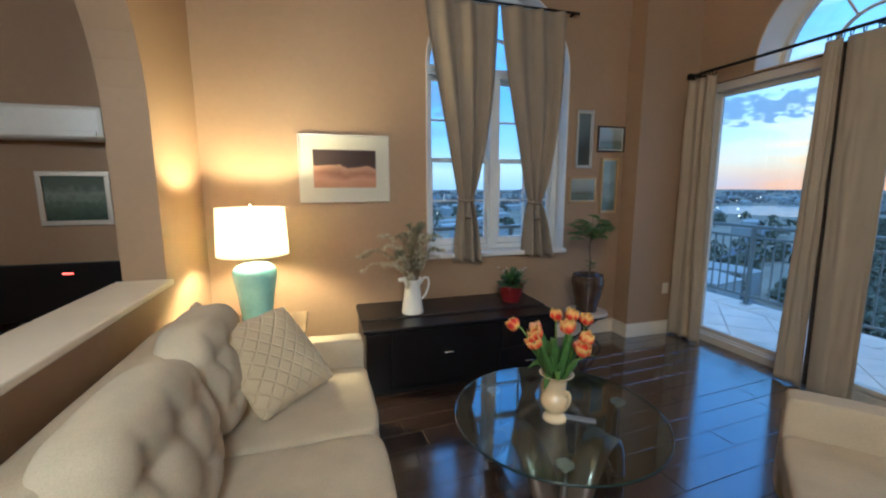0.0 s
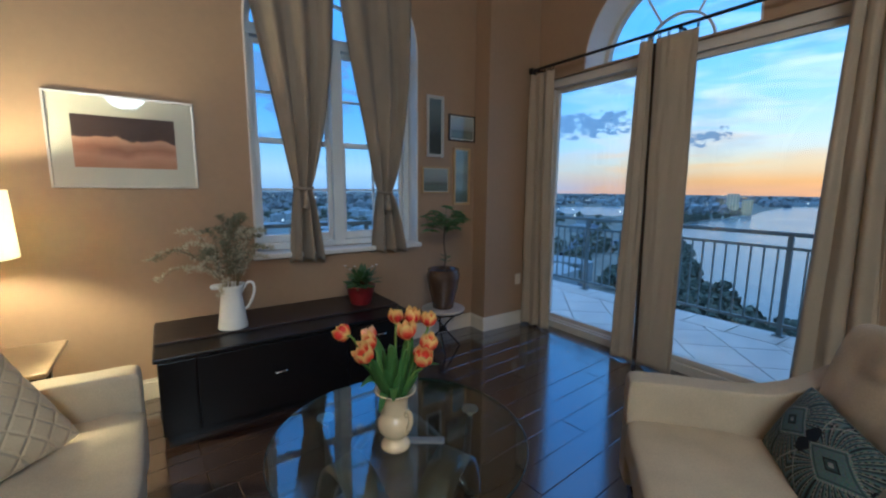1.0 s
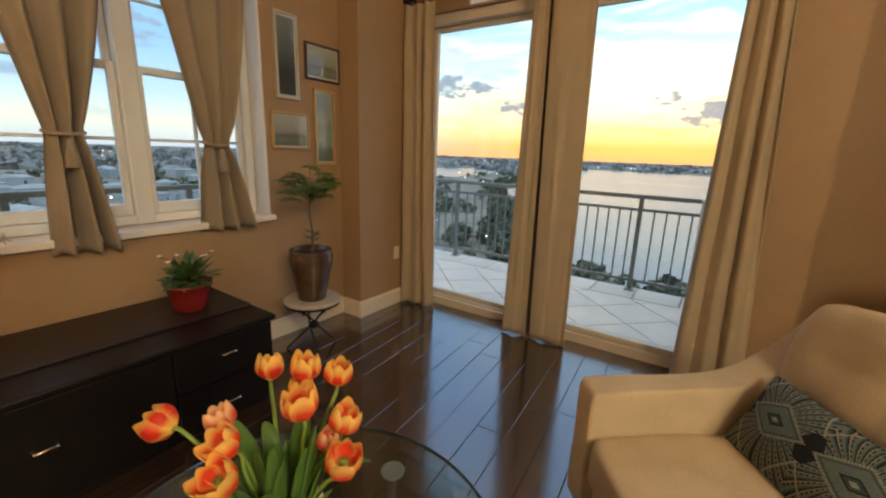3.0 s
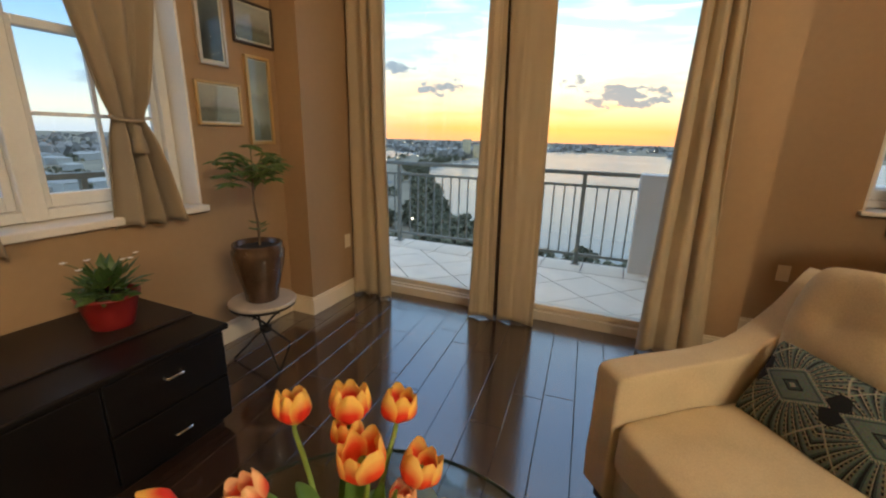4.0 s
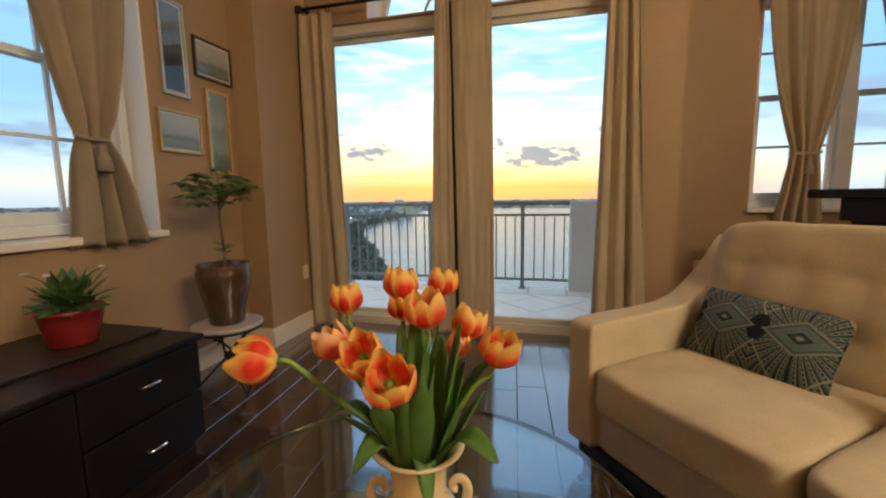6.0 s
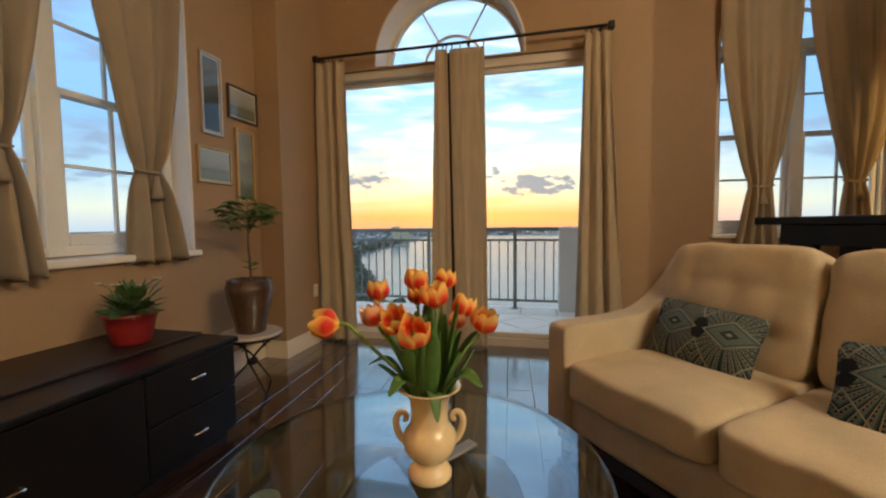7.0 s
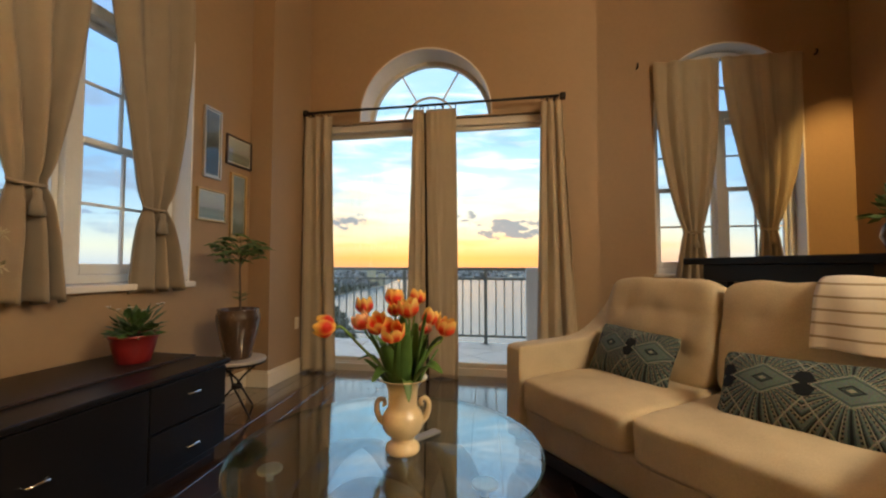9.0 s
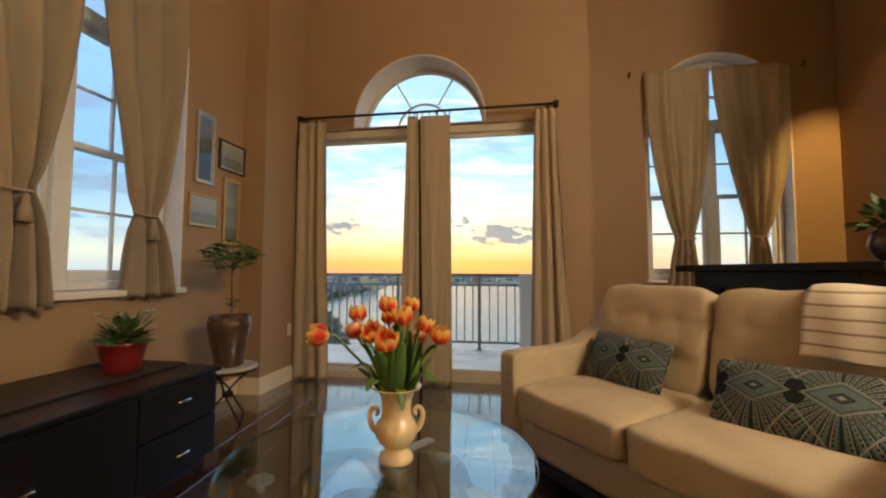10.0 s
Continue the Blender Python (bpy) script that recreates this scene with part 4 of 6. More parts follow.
# ---- black chest of drawers under the window ----
CX0, CX1, CY0, CY1, CZ = 0.51, 2.10, 2.99, 3.67, 0.53
chest = thing("sideboard", "low black lacquered sideboard with drawers under the window", "sideboard")
part("body", boxes((CX0 + 0.01, CX1 - 0.01, CY0 + 0.022, CY1, 0.05, CZ - 0.035), bevel=0.006), BLACKWOOD, chest)
part("top", boxes((CX0 - 0.008, CX1 + 0.012, CY0 - 0.012, CY1, CZ - 0.033, CZ - 0.004), bevel=0.008), BLACKWOOD, chest)
part("top_board", boxes((CX0, CX1, CY0 + 0.21, CY1 - 0.004, CZ - 0.004, CZ + 0.008), bevel=0.003), TOPWOOD, chest, "dark walnut board along the back")
part("plinth", boxes((CX0 + 0.03, CX1 - 0.03, CY0 + 0.05, CY1 - 0.01, 0.0, 0.05)), BLACKWOOD, chest)
COLS = ((CX0 + 0.014, 0.70, ((0.058, 0.49, None),)), (0.708, 1.592, ((0.058, 0.49, 0.30),)), (1.60, CX1 - 0.014, ((0.058, 0.27, 0.146), (0.278, 0.49, 0.408))))
for a, b2, fronts in COLS:
    for q0, q1, hz in fronts:
        dr = part("drawer" if q1 - q0 < 0.3 else "cabinet_door", boxes((a, b2, CY0, CY0 + 0.021, q0, q1), bevel=0.004), BLACKWOOD, chest)
        if hz:
            m_ = (a + b2) / 2
            hb = tube(spline([(m_ - 0.036, CY0 + 0.002, hz), (m_ - 0.030, CY0 - 0.020, hz), (m_, CY0 - 0.024, hz + 0.002), (m_ + 0.030, CY0 - 0.020, hz), (m_ + 0.036, CY0 + 0.002, hz)], 5), 0.0065, 8)
            part("handle", hb, CHROME, dr, "chrome bow handle", smooth=True)

# ---- round glass coffee table ----
TX, TY, TR, TZ = 1.345, 1.772, 0.515, 0.45
ct = thing("coffee_table", "round clear glass coffee table on curved dark wood legs", "coffee table", (TX, TY, 0), 3)
top = part("glass_top", lathe([(0, TZ - 0.012), (TR - 0.005, TZ - 0.012), (TR - 0.005, TZ), (0, TZ)], 96), TABLEGLASS, ct, "thick round clear glass top")
part("polished_edge", lathe([(TR - 0.0048, TZ - 0.013), (TR - 0.001, TZ - 0.012), (TR, TZ - 0.006), (TR - 0.001, TZ - 0.001), (TR - 0.0048, TZ - 0.0002), (TR - 0.0048, TZ - 0.013)], 96), EDGEGLASS, top, "greenish polished glass edge", smooth=True)
LEGWOOD = material("dark_glossy_legs", (0.09, 0.058, 0.036), rough=0.3, var=0.3, spec=1.0, coat=1.0, coat_ior=2.0)
BRUSHED = material("brushed_steel_disc", (0.80, 0.82, 0.80), rough=0.45, metal=0.9, var=0.12, scale=40)
DISC = 0.378
for k in range(3):
    # bowed planks: feet under two fittings, the crown of the bow close under the glass
    a, b2 = radians(120 * k), radians(120 * k + 120)
    p0, p1 = Vector((DISC * math.cos(a), DISC * math.sin(a))), Vector((DISC * math.cos(b2), DISC * math.sin(b2)))
    out = (p0 + p1).normalized()

    def leg_f(u, v, p0=p0, p1=p1, out=out):
        s = (2 * u - 1) * 0.97
        c = p0.lerp(p1, (s + 1) / 2) + out * 0.03 * (1 - s * s)
        w = out * (v - 0.5) * 0.125
        return (c.x + w.x, c.y + w.y, 0.026 + 0.375 * (1 - abs(s) ** 2.3) - 0.03 * (v - 0.5))
    part("leg", sheet(leg_f, 40, 3, 0.024), LEGWOOD, ct, "bowed dark wood leg", smooth=True)
    b = lathe([(0, 0), (0.011, 0), (0.011, 0.024), (0.036, 0.026), (0.038, 0.030), (0.036, 0.0355), (0.0, 0.0355)], 28, None, (p0.x, p0.y, TZ - 0.0480))
    part("standoff", b, BRUSHED, ct, "chrome disc fitting under the glass")
    part("upright", tube(spline([(p0.x * 1.02, p0.y * 1.02, 0.0), (p0.x * 0.96, p0.y * 0.96, 0.2), (p0.x, p0.y, TZ - 0.0505)], 6), 0.022, 10, taper=0.6), LEGWOOD, ct, "slim dark wood upright", smooth=True)
rc = thing("remote_control", "slim pale grey remote control on the glass", "remote control", (1.40, 1.675, TZ + 0.001), -35)
part("body", boxes((-0.08, 0.08, -0.019, 0.019, 0.0, 0.011), bevel=0.005), material("grey_plastic", (0.20, 0.21, 0.22), rough=0.35), rc)

# ---- tulips in a two-handled vase ----
VX, VY = 1.293, 1.713
vase = thing("vase", "cream ceramic urn vase with two scroll handles", "vase", (VX, VY, TZ + 0.001))
prof = [(0, 0.0), (0.051, 0.0), (0.056, 0.006), (0.056, 0.016), (0.050, 0.026), (0.040, 0.034), (0.035, 0.042), (0.040, 0.050), (0.056, 0.064), (0.066, 0.082), (0.069, 0.100), (0.066, 0.117), (0.058, 0.130),
        (0.051, 0.139), (0.0475, 0.150), (0.0475, 0.175), (0.050, 0.200), (0.057, 0.219), (0.070, 0.231), (0.081, 0.236), (0.080, 0.240), (0.068, 0.236), (0.053, 0.221), (0.045, 0.20), (0.042, 0.165), (0.03, 0.12), (0, 0.12)]
part("body", lathe(prof, 48), CERAMIC, vase, smooth=True)
for sgn in (-1, 1):
    # scroll handles across the camera's long view
    hx, hy = -0.25 * sgn, 0.97 * sgn
    pts = spline([(0.060, 0.092), (0.074, 0.106), (0.083, 0.128), (0.085, 0.150), (0.078, 0.166), (0.067, 0.169), (0.059, 0.161), (0.060, 0.151), (0.067, 0.149)], 5)
    part("handle", tube([(p.x * hx, p.x * hy, p.y) for p in pts], 0.0105, 8, taper=0.6), CERAMIC, vase, "scrolled handle", smooth=True)


def petal_material(name, deep, edge):
    m = bpy.data.materials.new(name)
    m.use_nodes = True
    n, l = m.node_tree.nodes, m.node_tree.links
    b = n["Principled BSDF"]
    at = n.new("ShaderNodeAttribute")
    at.attribute_name = "petal"
    nz = n.new("ShaderNodeTexNoise")
    nz.inputs["Scale"].default_value, nz.inputs["Detail"].default_value = 60, 4
    tc = n.new("ShaderNodeTexCoord")
    l.new(tc.outputs["Object"], nz.inputs["Vector"])
    ad = n.new("ShaderNodeMath")
    ad.operation = "MULTIPLY_ADD"
    ad.inputs[1].default_value, ad.inputs[2].default_value = 0.35, -0.17
    l.new(nz.outputs["Fac"], ad.inputs[0])
    sm = n.new("ShaderNodeMath")
    sm.operation = "ADD"
    l.new(at.outputs["Fac"], sm.inputs[0])
    l.new(ad.outputs[0], sm.inputs[1])
    r = ramp(n, [(0.14, deep), (0.44, tuple((a + b2) / 2 for a, b2 in zip(deep, edge))), (0.78, edge)], sm.outputs[0], l)
    l.new(r.outputs[0], b.inputs["Base Color"])
    b.inputs["Roughness"].default_value = 0.5
    t_, mx = n.new("ShaderNodeBsdfTranslucent"), n.new("ShaderNodeMixShader")
    l.new(r.outputs[0], t_.inputs[0])
    mx.inputs[0].default_value = 0.35
    l.new(b.outputs[0], mx.inputs[1])
    l.new(t_.outputs[0], mx.inputs[2])
    l.new(mx.outputs[0], n["Material Output"].inputs[0])
    return m


PETALS = [petal_material("tulip_orange_red", (0.84, 0.05, 0.025), (1.0, 0.68, 0.16)),
          petal_material("tulip_pink_orange", (0.86, 0.11, 0.06), (1.0, 0.64, 0.34)),
          petal_material("tulip_apricot", (0.90, 0.09, 0.03), (1.0, 0.70, 0.20))]


def petal(i, size, opened, rnd):
    """One of six cupped petals about z, base at the origin."""
    bm = bmesh.new()
    layer = bm.verts.layers.float.new("petal")
    inner = i % 2
    a0 = i * math.pi / 3 + rnd.uniform(-0.12, 0.12)
    H = size * rnd.uniform(0.93, 1.07) * (0.96 if inner else 1.0)
    op = opened * rnd.uniform(0.75, 1.3) + (0 if inner else 0.06)
    nu, nv = 8, 10
    g = []
    for j in range(nv + 1):
        v = j / nv
        rad = size * (0.09 + 0.44 * math.sin(min(1, v * 2.3) * math.pi / 2) - 0.30 * (1 - op * 1.7) * max(0, v - 0.5) ** 1.5 * 1.9 + 0.30 * op * v * v) * (0.90 if inner else 1.0)
        wid = 1.12 * (0.55 + 0.45 * math.sin(math.pi * (0.12 + 0.55 * v))) * (1 - 0.38 * (max(0, v - 0.62) / 0.38) ** 2)
        row = []
        for k in range(nu + 1):
            u = k / nu * 2 - 1
            a = a0 + u * wid * 0.72
            z = H * v - (0.04 * v + 0.13 * v ** 3) * size * abs(u) ** 2.4
            r = rad * (1 - 0.10 * u * u) + 0.015 * size * math.sin(u * 5 + i)
            vt = bm.verts.new((r * math.cos(a), r * math.sin(a), z))
            vt[layer] = min(1, 0.55 * abs(u) ** 2 + 0.95 * max(0, (v - 0.44) / 0.46) ** 1.2 + 0.9 * max(0, 0.22 - v) / 0.22)
            row.append(vt)
        g.append(row)
    for j in range(nv):
        for k in range(nu):
            bm.faces.new((g[j][k], g[j][k + 1], g[j + 1][k + 1], g[j + 1][k]))
    return bm


def tulip(head, lean, size, opened, mat, seed, label):
    """A tulip from the vase's mouth to its head; lean: the way the bloom points."""
    t = thing("tulip", label, "flower", group="tulips in the vase")
    h, ln = Vector(head), Vector(lean).normalized()
    root = Vector((VX + 0.012 * math.cos(seed), VY + 0.012 * math.sin(seed), TZ + 0.14))
    out = Vector((h.x - VX, h.y - VY, 0))
    mouth = Vector((VX, VY, TZ + 0.235)) + out.normalized() * min(0.038, out.length)
    base = h - ln * size * 0.5
    pts = spline([root, mouth, mouth.lerp(base, 0.55) + Vector((0, 0, 0.02)) + out * 0.03, base - ln * 0.02, base], 7)
    part("stem", tube(pts, 0.0048, 7, taper=0.85), STEM, t, smooth=True)
    q = ln.to_track_quat("Z", "Y").to_matrix().to_4x4()
    bloom = part("bloom", lathe([(0, 0), (0.006, 0.001), (0.007, 0.012), (0.006, size * 0.42), (0.008, size * 0.5), (0, size * 0.52)], 8), STEM, t, "pale green flower heart", smooth=True)
    bloom.matrix_basis = Matrix.Translation(base) @ q
    rnd = random.Random(seed)
    for i in range(6):
        part("petal", petal(i, size, opened, rnd), mat, bloom, smooth=True)
    return t


TULIPS = [  # head, the way it points, size, openness, colour
    ((1.385, 1.860, 0.905), (0.1, 0.1, 1), 0.060, 0.05, 0), ((1.40, 1.750, 0.935), (0.1, 0.0, 1), 0.062, 0.06, 0), ((1.43, 1.675, 0.935), (0.1, -0.1, 1), 0.055, 0.12, 0),
    ((1.385, 1.745, 0.895), (0.1, 0.1, 1), 0.05, 0.08, 0), ((1.335, 1.682, 0.905), (-0.1, 0.05, 1), 0.066, 0.16, 2), ((1.392, 1.615, 0.868), (0.2, -0.2, 1), 0.060, 0.14, 2),
    ((1.328, 1.550, 0.845), (-0.1, -0.35, 0.9), 0.062, 0.20, 2), ((1.356, 1.628, 0.835), (0.2, -0.1, 1), 0.042, 0.0, 1), ((1.165, 1.905, 0.862), (-0.35, 0.9, 0.12), 0.066, 0.06, 0),
    ((1.205, 1.742, 0.866), (-0.55, 0.1, 0.75), 0.062, 0.24, 2), ((1.165, 1.685, 0.848), (-0.5, -0.1, 0.8), 0.064, 0.24, 2), ((1.24, 1.815, 0.868), (-0.2, 0.4, 0.9), 0.055, 0.12, 1)]
for i, (h, ln, sz, op, c) in enumerate(TULIPS):
    tulip((h[0] + 0.006, h[1] + 0.027, h[2] + 0.005), ln, sz * 1.06, op, PETALS[c], i + 1, ("orange-red tulip with yellow petal edges", "salmon pink tulip with pale edges", "wide open apricot tulip with red heart")[c])


def blade(name, base, tip, width, sag, mat, parent, seed):
    """A long tulip leaf, folded along its middle."""
    a, b2 = Vector(base), Vector(tip)
    mid = a.lerp(b2, 0.55) + Vector((0, 0, sag))
    pts = spline([a, mid, b2], 10)
    d = (b2 - a)
    side = Vector((-d.y, d.x, 0))
    side = side.normalized() if side.length > 1e-4 else Vector((1, 0, 0))
    tw = 0.6 * math.sin(seed * 2.3)

    def f(u, v):
        t = v * (len(pts) - 1)
        k = min(len(pts) - 2, int(t))
        p = pts[k].lerp(pts[k + 1], t - k)
        w = width * math.sin(math.pi * min(1, 0.12 + 0.87 * v)) ** 0.7 * (u - 0.5)
        dirn = side * math.cos(tw * v) + Vector((0, 0, 1)) * math.sin(tw * v)
        return p + dirn * w + Vector((0, 0, 0.35 * abs(w))) + Vector((d.x, d.y, 0)).normalized() * (-0.25 * abs(w))
    return part(name, sheet(f, 4, 16, 0.0012), mat, parent, smooth=True)


lv = thing("tulip_leaves", "long pointed green tulip leaves around the stems", "leaves")
rnd = random.Random(4)
for i in range(26):
    a = i * 2.39996
    rr = rnd.uniform(0.04, 0.14)
    hh = rnd.uniform(0.37, 0.50) - rr * 0.6
    blade("leaf", (VX + 0.034 * math.cos(a), VY + 0.034 * math.sin(a), TZ + 0.19), (VX + rr * math.cos(a + 0.2), VY + rr * math.sin(a + 0.2), TZ + hh), rnd.uniform(0.032, 0.052), rnd.uniform(-0.01, 0.02), LEAF_T, lv, i)
for a, rr, hh in ((1.9, 0.15, 0.30), (2.6, 0.13, 0.25), (-1.0, 0.18, 0.37), (4.2, 0.17, 0.28), (3.6, 0.10, 0.19), (0.2, 0.15, 0.30), (1.2, 0.14, 0.36)):
    blade("leaf", (VX + 0.035 * math.cos(a), VY + 0.035 * math.sin(a), TZ + 0.21), (VX + rr * math.cos(a), VY + rr * math.sin(a), TZ + hh), 0.036, 0.045, LEAF_T, lv, rr * 100)

# ---- lamp on its side table ----
st = thing("side_table", "small dark wood side table with a pale rounded top", "side table", (LAMP[0], LAMP[1] - 0.01, 0))
part("tabletop", boxes((-0.33, 0.33, -0.26, 0.26, 0.555, 0.58), bevel=0.01), material("pale_wood_top", (0.45, 0.32, 0.17), rough=0.3, var=0.15, stretch=(2, 12, 12)), st)
part("apron", boxes((-0.28, 0.28, -0.21, 0.21, 0.48, 0.553)), DARKF, st)
for sx in (-0.26, 0.22):
    for sy in (-0.2, 0.16):
        part("leg", boxes((sx, sx + 0.04, sy, sy + 0.04, 0, 0.482), bevel=0.004), DARKF, st)
lamp = thing("table_lamp", "lit table lamp, teal ceramic base, white drum shade", "lamp", (LAMP[0], LAMP[1], 0.581))
part("base", lathe([(0, 0), (0.098, 0), (0.10, 0.01), (0.105, 0.08), (0.118, 0.20), (0.142, 0.34), (0.148, 0.385), (0.135, 0.42), (0.10, 0.445), (0.05, 0.455), (0.02, 0.46), (0, 0.46)], 40), TEAL, lamp, smooth=True)
part("harp", tube([(0, 0, 0.455), (0, 0, 0.6)], 0.012, 8), CHROME, lamp)
SHADE = bpy.data.materials.new("white_lamp_shade")
SHADE.use_nodes = True
n, l = SHADE.node_tree.nodes, SHADE.node_tree.links
t_, mx = n.new("ShaderNodeBsdfTranslucent"), n.new("ShaderNodeMixShader")
t_.inputs[0].default_value = (0.95, 0.88, 0.74, 1)
n["Principled BSDF"].inputs["Base Color"].default_value = (0.9, 0.85, 0.75, 1)
n["Principled BSDF"].inputs["Roughness"].default_value = 0.9
mx.inputs[0].default_value = 0.6
l.new(n["Principled BSDF"].outputs[0], mx.inputs[1])
l.new(t_.outputs[0], mx.inputs[2])
l.new(mx.outputs[0], n["Material Output"].inputs[0])
part("shade", lathe([(0.236, 0.515), (0.222, 0.84), (0.219, 0.84), (0.233, 0.515), (0.236, 0.515)], 56), SHADE, lamp, "glowing white drum shade", smooth=True)
part("spider", boxes((-0.244, 0.244, -0.002, 0.002, 0.838, 0.842), (-0.002, 0.002, -0.244, 0.244, 0.838, 0.842)), CHROME, lamp)
part("finial", lathe([(0, 0.84), (0.008, 0.845), (0.012, 0.862), (0.006, 0.872), (0, 0.878)], 12), CHROME, lamp, smooth=True)


# ---- pictures ----
def picture(name, x0, x1, z0, z1, rim, mat_w, fmat, art, label, cat="picture", depth=0.022):
    p = thing(name, label, cat)
    y = NORTH - 0.001
    b = boxes((x0, x1, y - depth, y, z0, z0 + rim), (x0, x1, y - depth, y, z1 - rim, z1), (x0, x0 + rim, y - depth, y, z0 + rim, z1 - rim), (x1 - rim, x1, y - depth, y, z0 + rim, z1 - rim), bevel=0.003)
    part("frame", b, fmat, p)
    part("mat", boxes((x0 + rim, x1 - rim, y - 0.010, y - 0.004, z0 + rim, z1 - rim)), MATBOARD, p)
    if art:
        part("print", boxes((x0 + rim + mat_w, x1 - rim - mat_w, y - 0.013, y - 0.0105, z0 + rim + mat_w * 1.1, z1 - rim - mat_w * 1.1)), art, p)
    g = part("glazing", boxes((x0 + rim - 0.002, x1 - rim + 0.002, y - 0.0195, y - 0.017, z0 + rim - 0.002, z1 - rim + 0.002)), PANE, p)
    g.visible_shadow = False
    return p


def art_material(name, stops, scale=(1, 1, 1), noise_scale=3.0, mid=0.0):
    """A landscape print: bands up its height, broken by noise."""
    m = bpy.data.materials.new(name)
    m.use_nodes = True
    n, l = m.node_tree.nodes, m.node_tree.links
    b = n["Principled BSDF"]
    tc = n.new("ShaderNodeTexCoord")
    sp = n.new("ShaderNodeSeparateXYZ")
    l.new(tc.outputs["Generated"], sp.inputs[0])
    nz = n.new("ShaderNodeTexNoise")
    nz.inputs["Scale"].default_value, nz.inputs["Detail"].default_value = noise_scale, 6
    mp = n.new("ShaderNodeMapping")
    mp.inputs["Scale"].default_value = scale
    l.new(tc.outputs["Generated"], mp.inputs[0])
    l.new(mp.outputs[0], nz.inputs["Vector"])
    q = n.new("ShaderNodeMath")
    q.operation = "MULTIPLY_ADD"
    q.inputs[1].default_value = 0.45
    l.new(nz.outputs["Fac"], q.inputs[0])
    l.new(sp.outputs["Z"], q.inputs[2])
    r = ramp(n, stops, q.outputs[0], l)
    l.new(r.outputs[0], b.inputs["Base Color"])
    b.inputs["Roughness"].default_value = 0.7
    return m


DUNE = art_material("dune_print", [(0.2, (0.42, 0.20, 0.10)), (0.45, (0.55, 0.28, 0.16)), (0.62, (0.36, 0.15, 0.08)), (0.80, (0.55, 0.30, 0.18)), (0.83, (0.05, 0.022, 0.018)), (1.0, (0.04, 0.018, 0.015))], (2.0, 1, 0.6), 1.6)
GREYART = art_material("grey_landscape_print", [(0.1, (0.10, 0.11, 0.08)), (0.42, (0.20, 0.21, 0.16)), (0.55, (0.14, 0.14, 0.11)), (0.68, (0.30, 0.30, 0.26)), (1.0, (0.40, 0.40, 0.36))], (3, 1, 1.2), 5)
SEAART = art_material("misty_coast_print", [(0.1, (0.10, 0.12, 0.10)), (0.40, (0.16, 0.20, 0.17)), (0.48, (0.30, 0.36, 0.34)), (0.75, (0.24, 0.28, 0.27)), (0.85, (0.36, 0.40, 0.38)), (1.2, (0.26, 0.32, 0.33))], (3, 1, 1.5), 4)
DARKART = art_material("dark_figure_print", [(0.1, (0.05, 0.055, 0.05)), (0.5, (0.03, 0.035, 0.035)), (0.8, (0.10, 0.12, 0.12)), (1.2, (0.16, 0.18, 0.18))], (4, 1, 1.5), 4)
picture("framed_picture", 0.085, 0.826, 1.432, 1.99, 0.014, 0.10, SILVER, DUNE, "large framed print of red dunes under a dark sky")
picture("framed_picture", 2.672, 2.858, 1.742, 2.297, 0.016, 0.012, SILVER, DARKART, "tall narrow gold-framed picture behind glass")
picture("framed_picture", 2.918, 3.234, 1.905, 2.155, 0.014, 0.012, DARKF, GREYART, "small dark-framed picture behind glass")
picture("framed_picture", 2.62, 2.926, 1.404, 1.652, 0.014, 0.008, GOLDF, GREYART, "thin gold-framed landscape picture behind glass")
picture("framed_picture", 2.98, 3.18, 1.29, 1.845, 0.022, 0.005, GOLDF, SEAART, "tall gold-framed picture behind glass")

# ---- things on the sideboard ----
JX, JY = 0.936, 3.30
jug = thing("pitcher", "tall white enamel pitcher with a loop handle", "pitcher", (JX, JY, CZ + 0.009))
part("body", lathe([(0, 0), (0.088, 0), (0.09, 0.006), (0.082, 0.06), (0.066, 0.18), (0.062, 0.22), (0.07, 0.262), (0.084, 0.285), (0.081, 0.285), (0.066, 0.262), (0.058, 0.22), (0.06, 0.18), (0, 0.05)], 36), ENAMEL, jug, smooth=True)
part("handle", tube([(p.x, p.y * 0.0, p.y) for p in spline([(0.062, 0.23, 0), (0.10, 0.285, 0), (0.135, 0.27, 0), (0.132, 0.20, 0), (0.10, 0.13, 0), (0.073, 0.11, 0)], 6)], 0.009, 8), ENAMEL, jug, smooth=True)
part("spout", puff(0.03, 0.022, 0.018, 2.5, 5, at=(-0.088, 0, 0.278)), ENAMEL, jug, smooth=True)


def leaflet(bm, at, way, length, width, roll=0.0):
    """A small pointed leaf of four triangles."""
    w = Vector(way).normalized()
    s = w.cross(Vector((0, 0, 1)))
    s = s.normalized() if s.length > 1e-3 else Vector((1, 0, 0))
    up = s.cross(w)
    s = s * math.cos(roll) + up * math.sin(roll)
    a = Vector(at)
    v = [bm.verts.new(p) for p in (a, a + w * length * 0.45 + s * width, a + w * length, a + w * length * 0.45 - s * width, a + w * length * 0.5 + up * width * 0.35)]
    for i in range(4):
        bm.faces.new((v[i], v[(i + 1) % 4], v[4]))


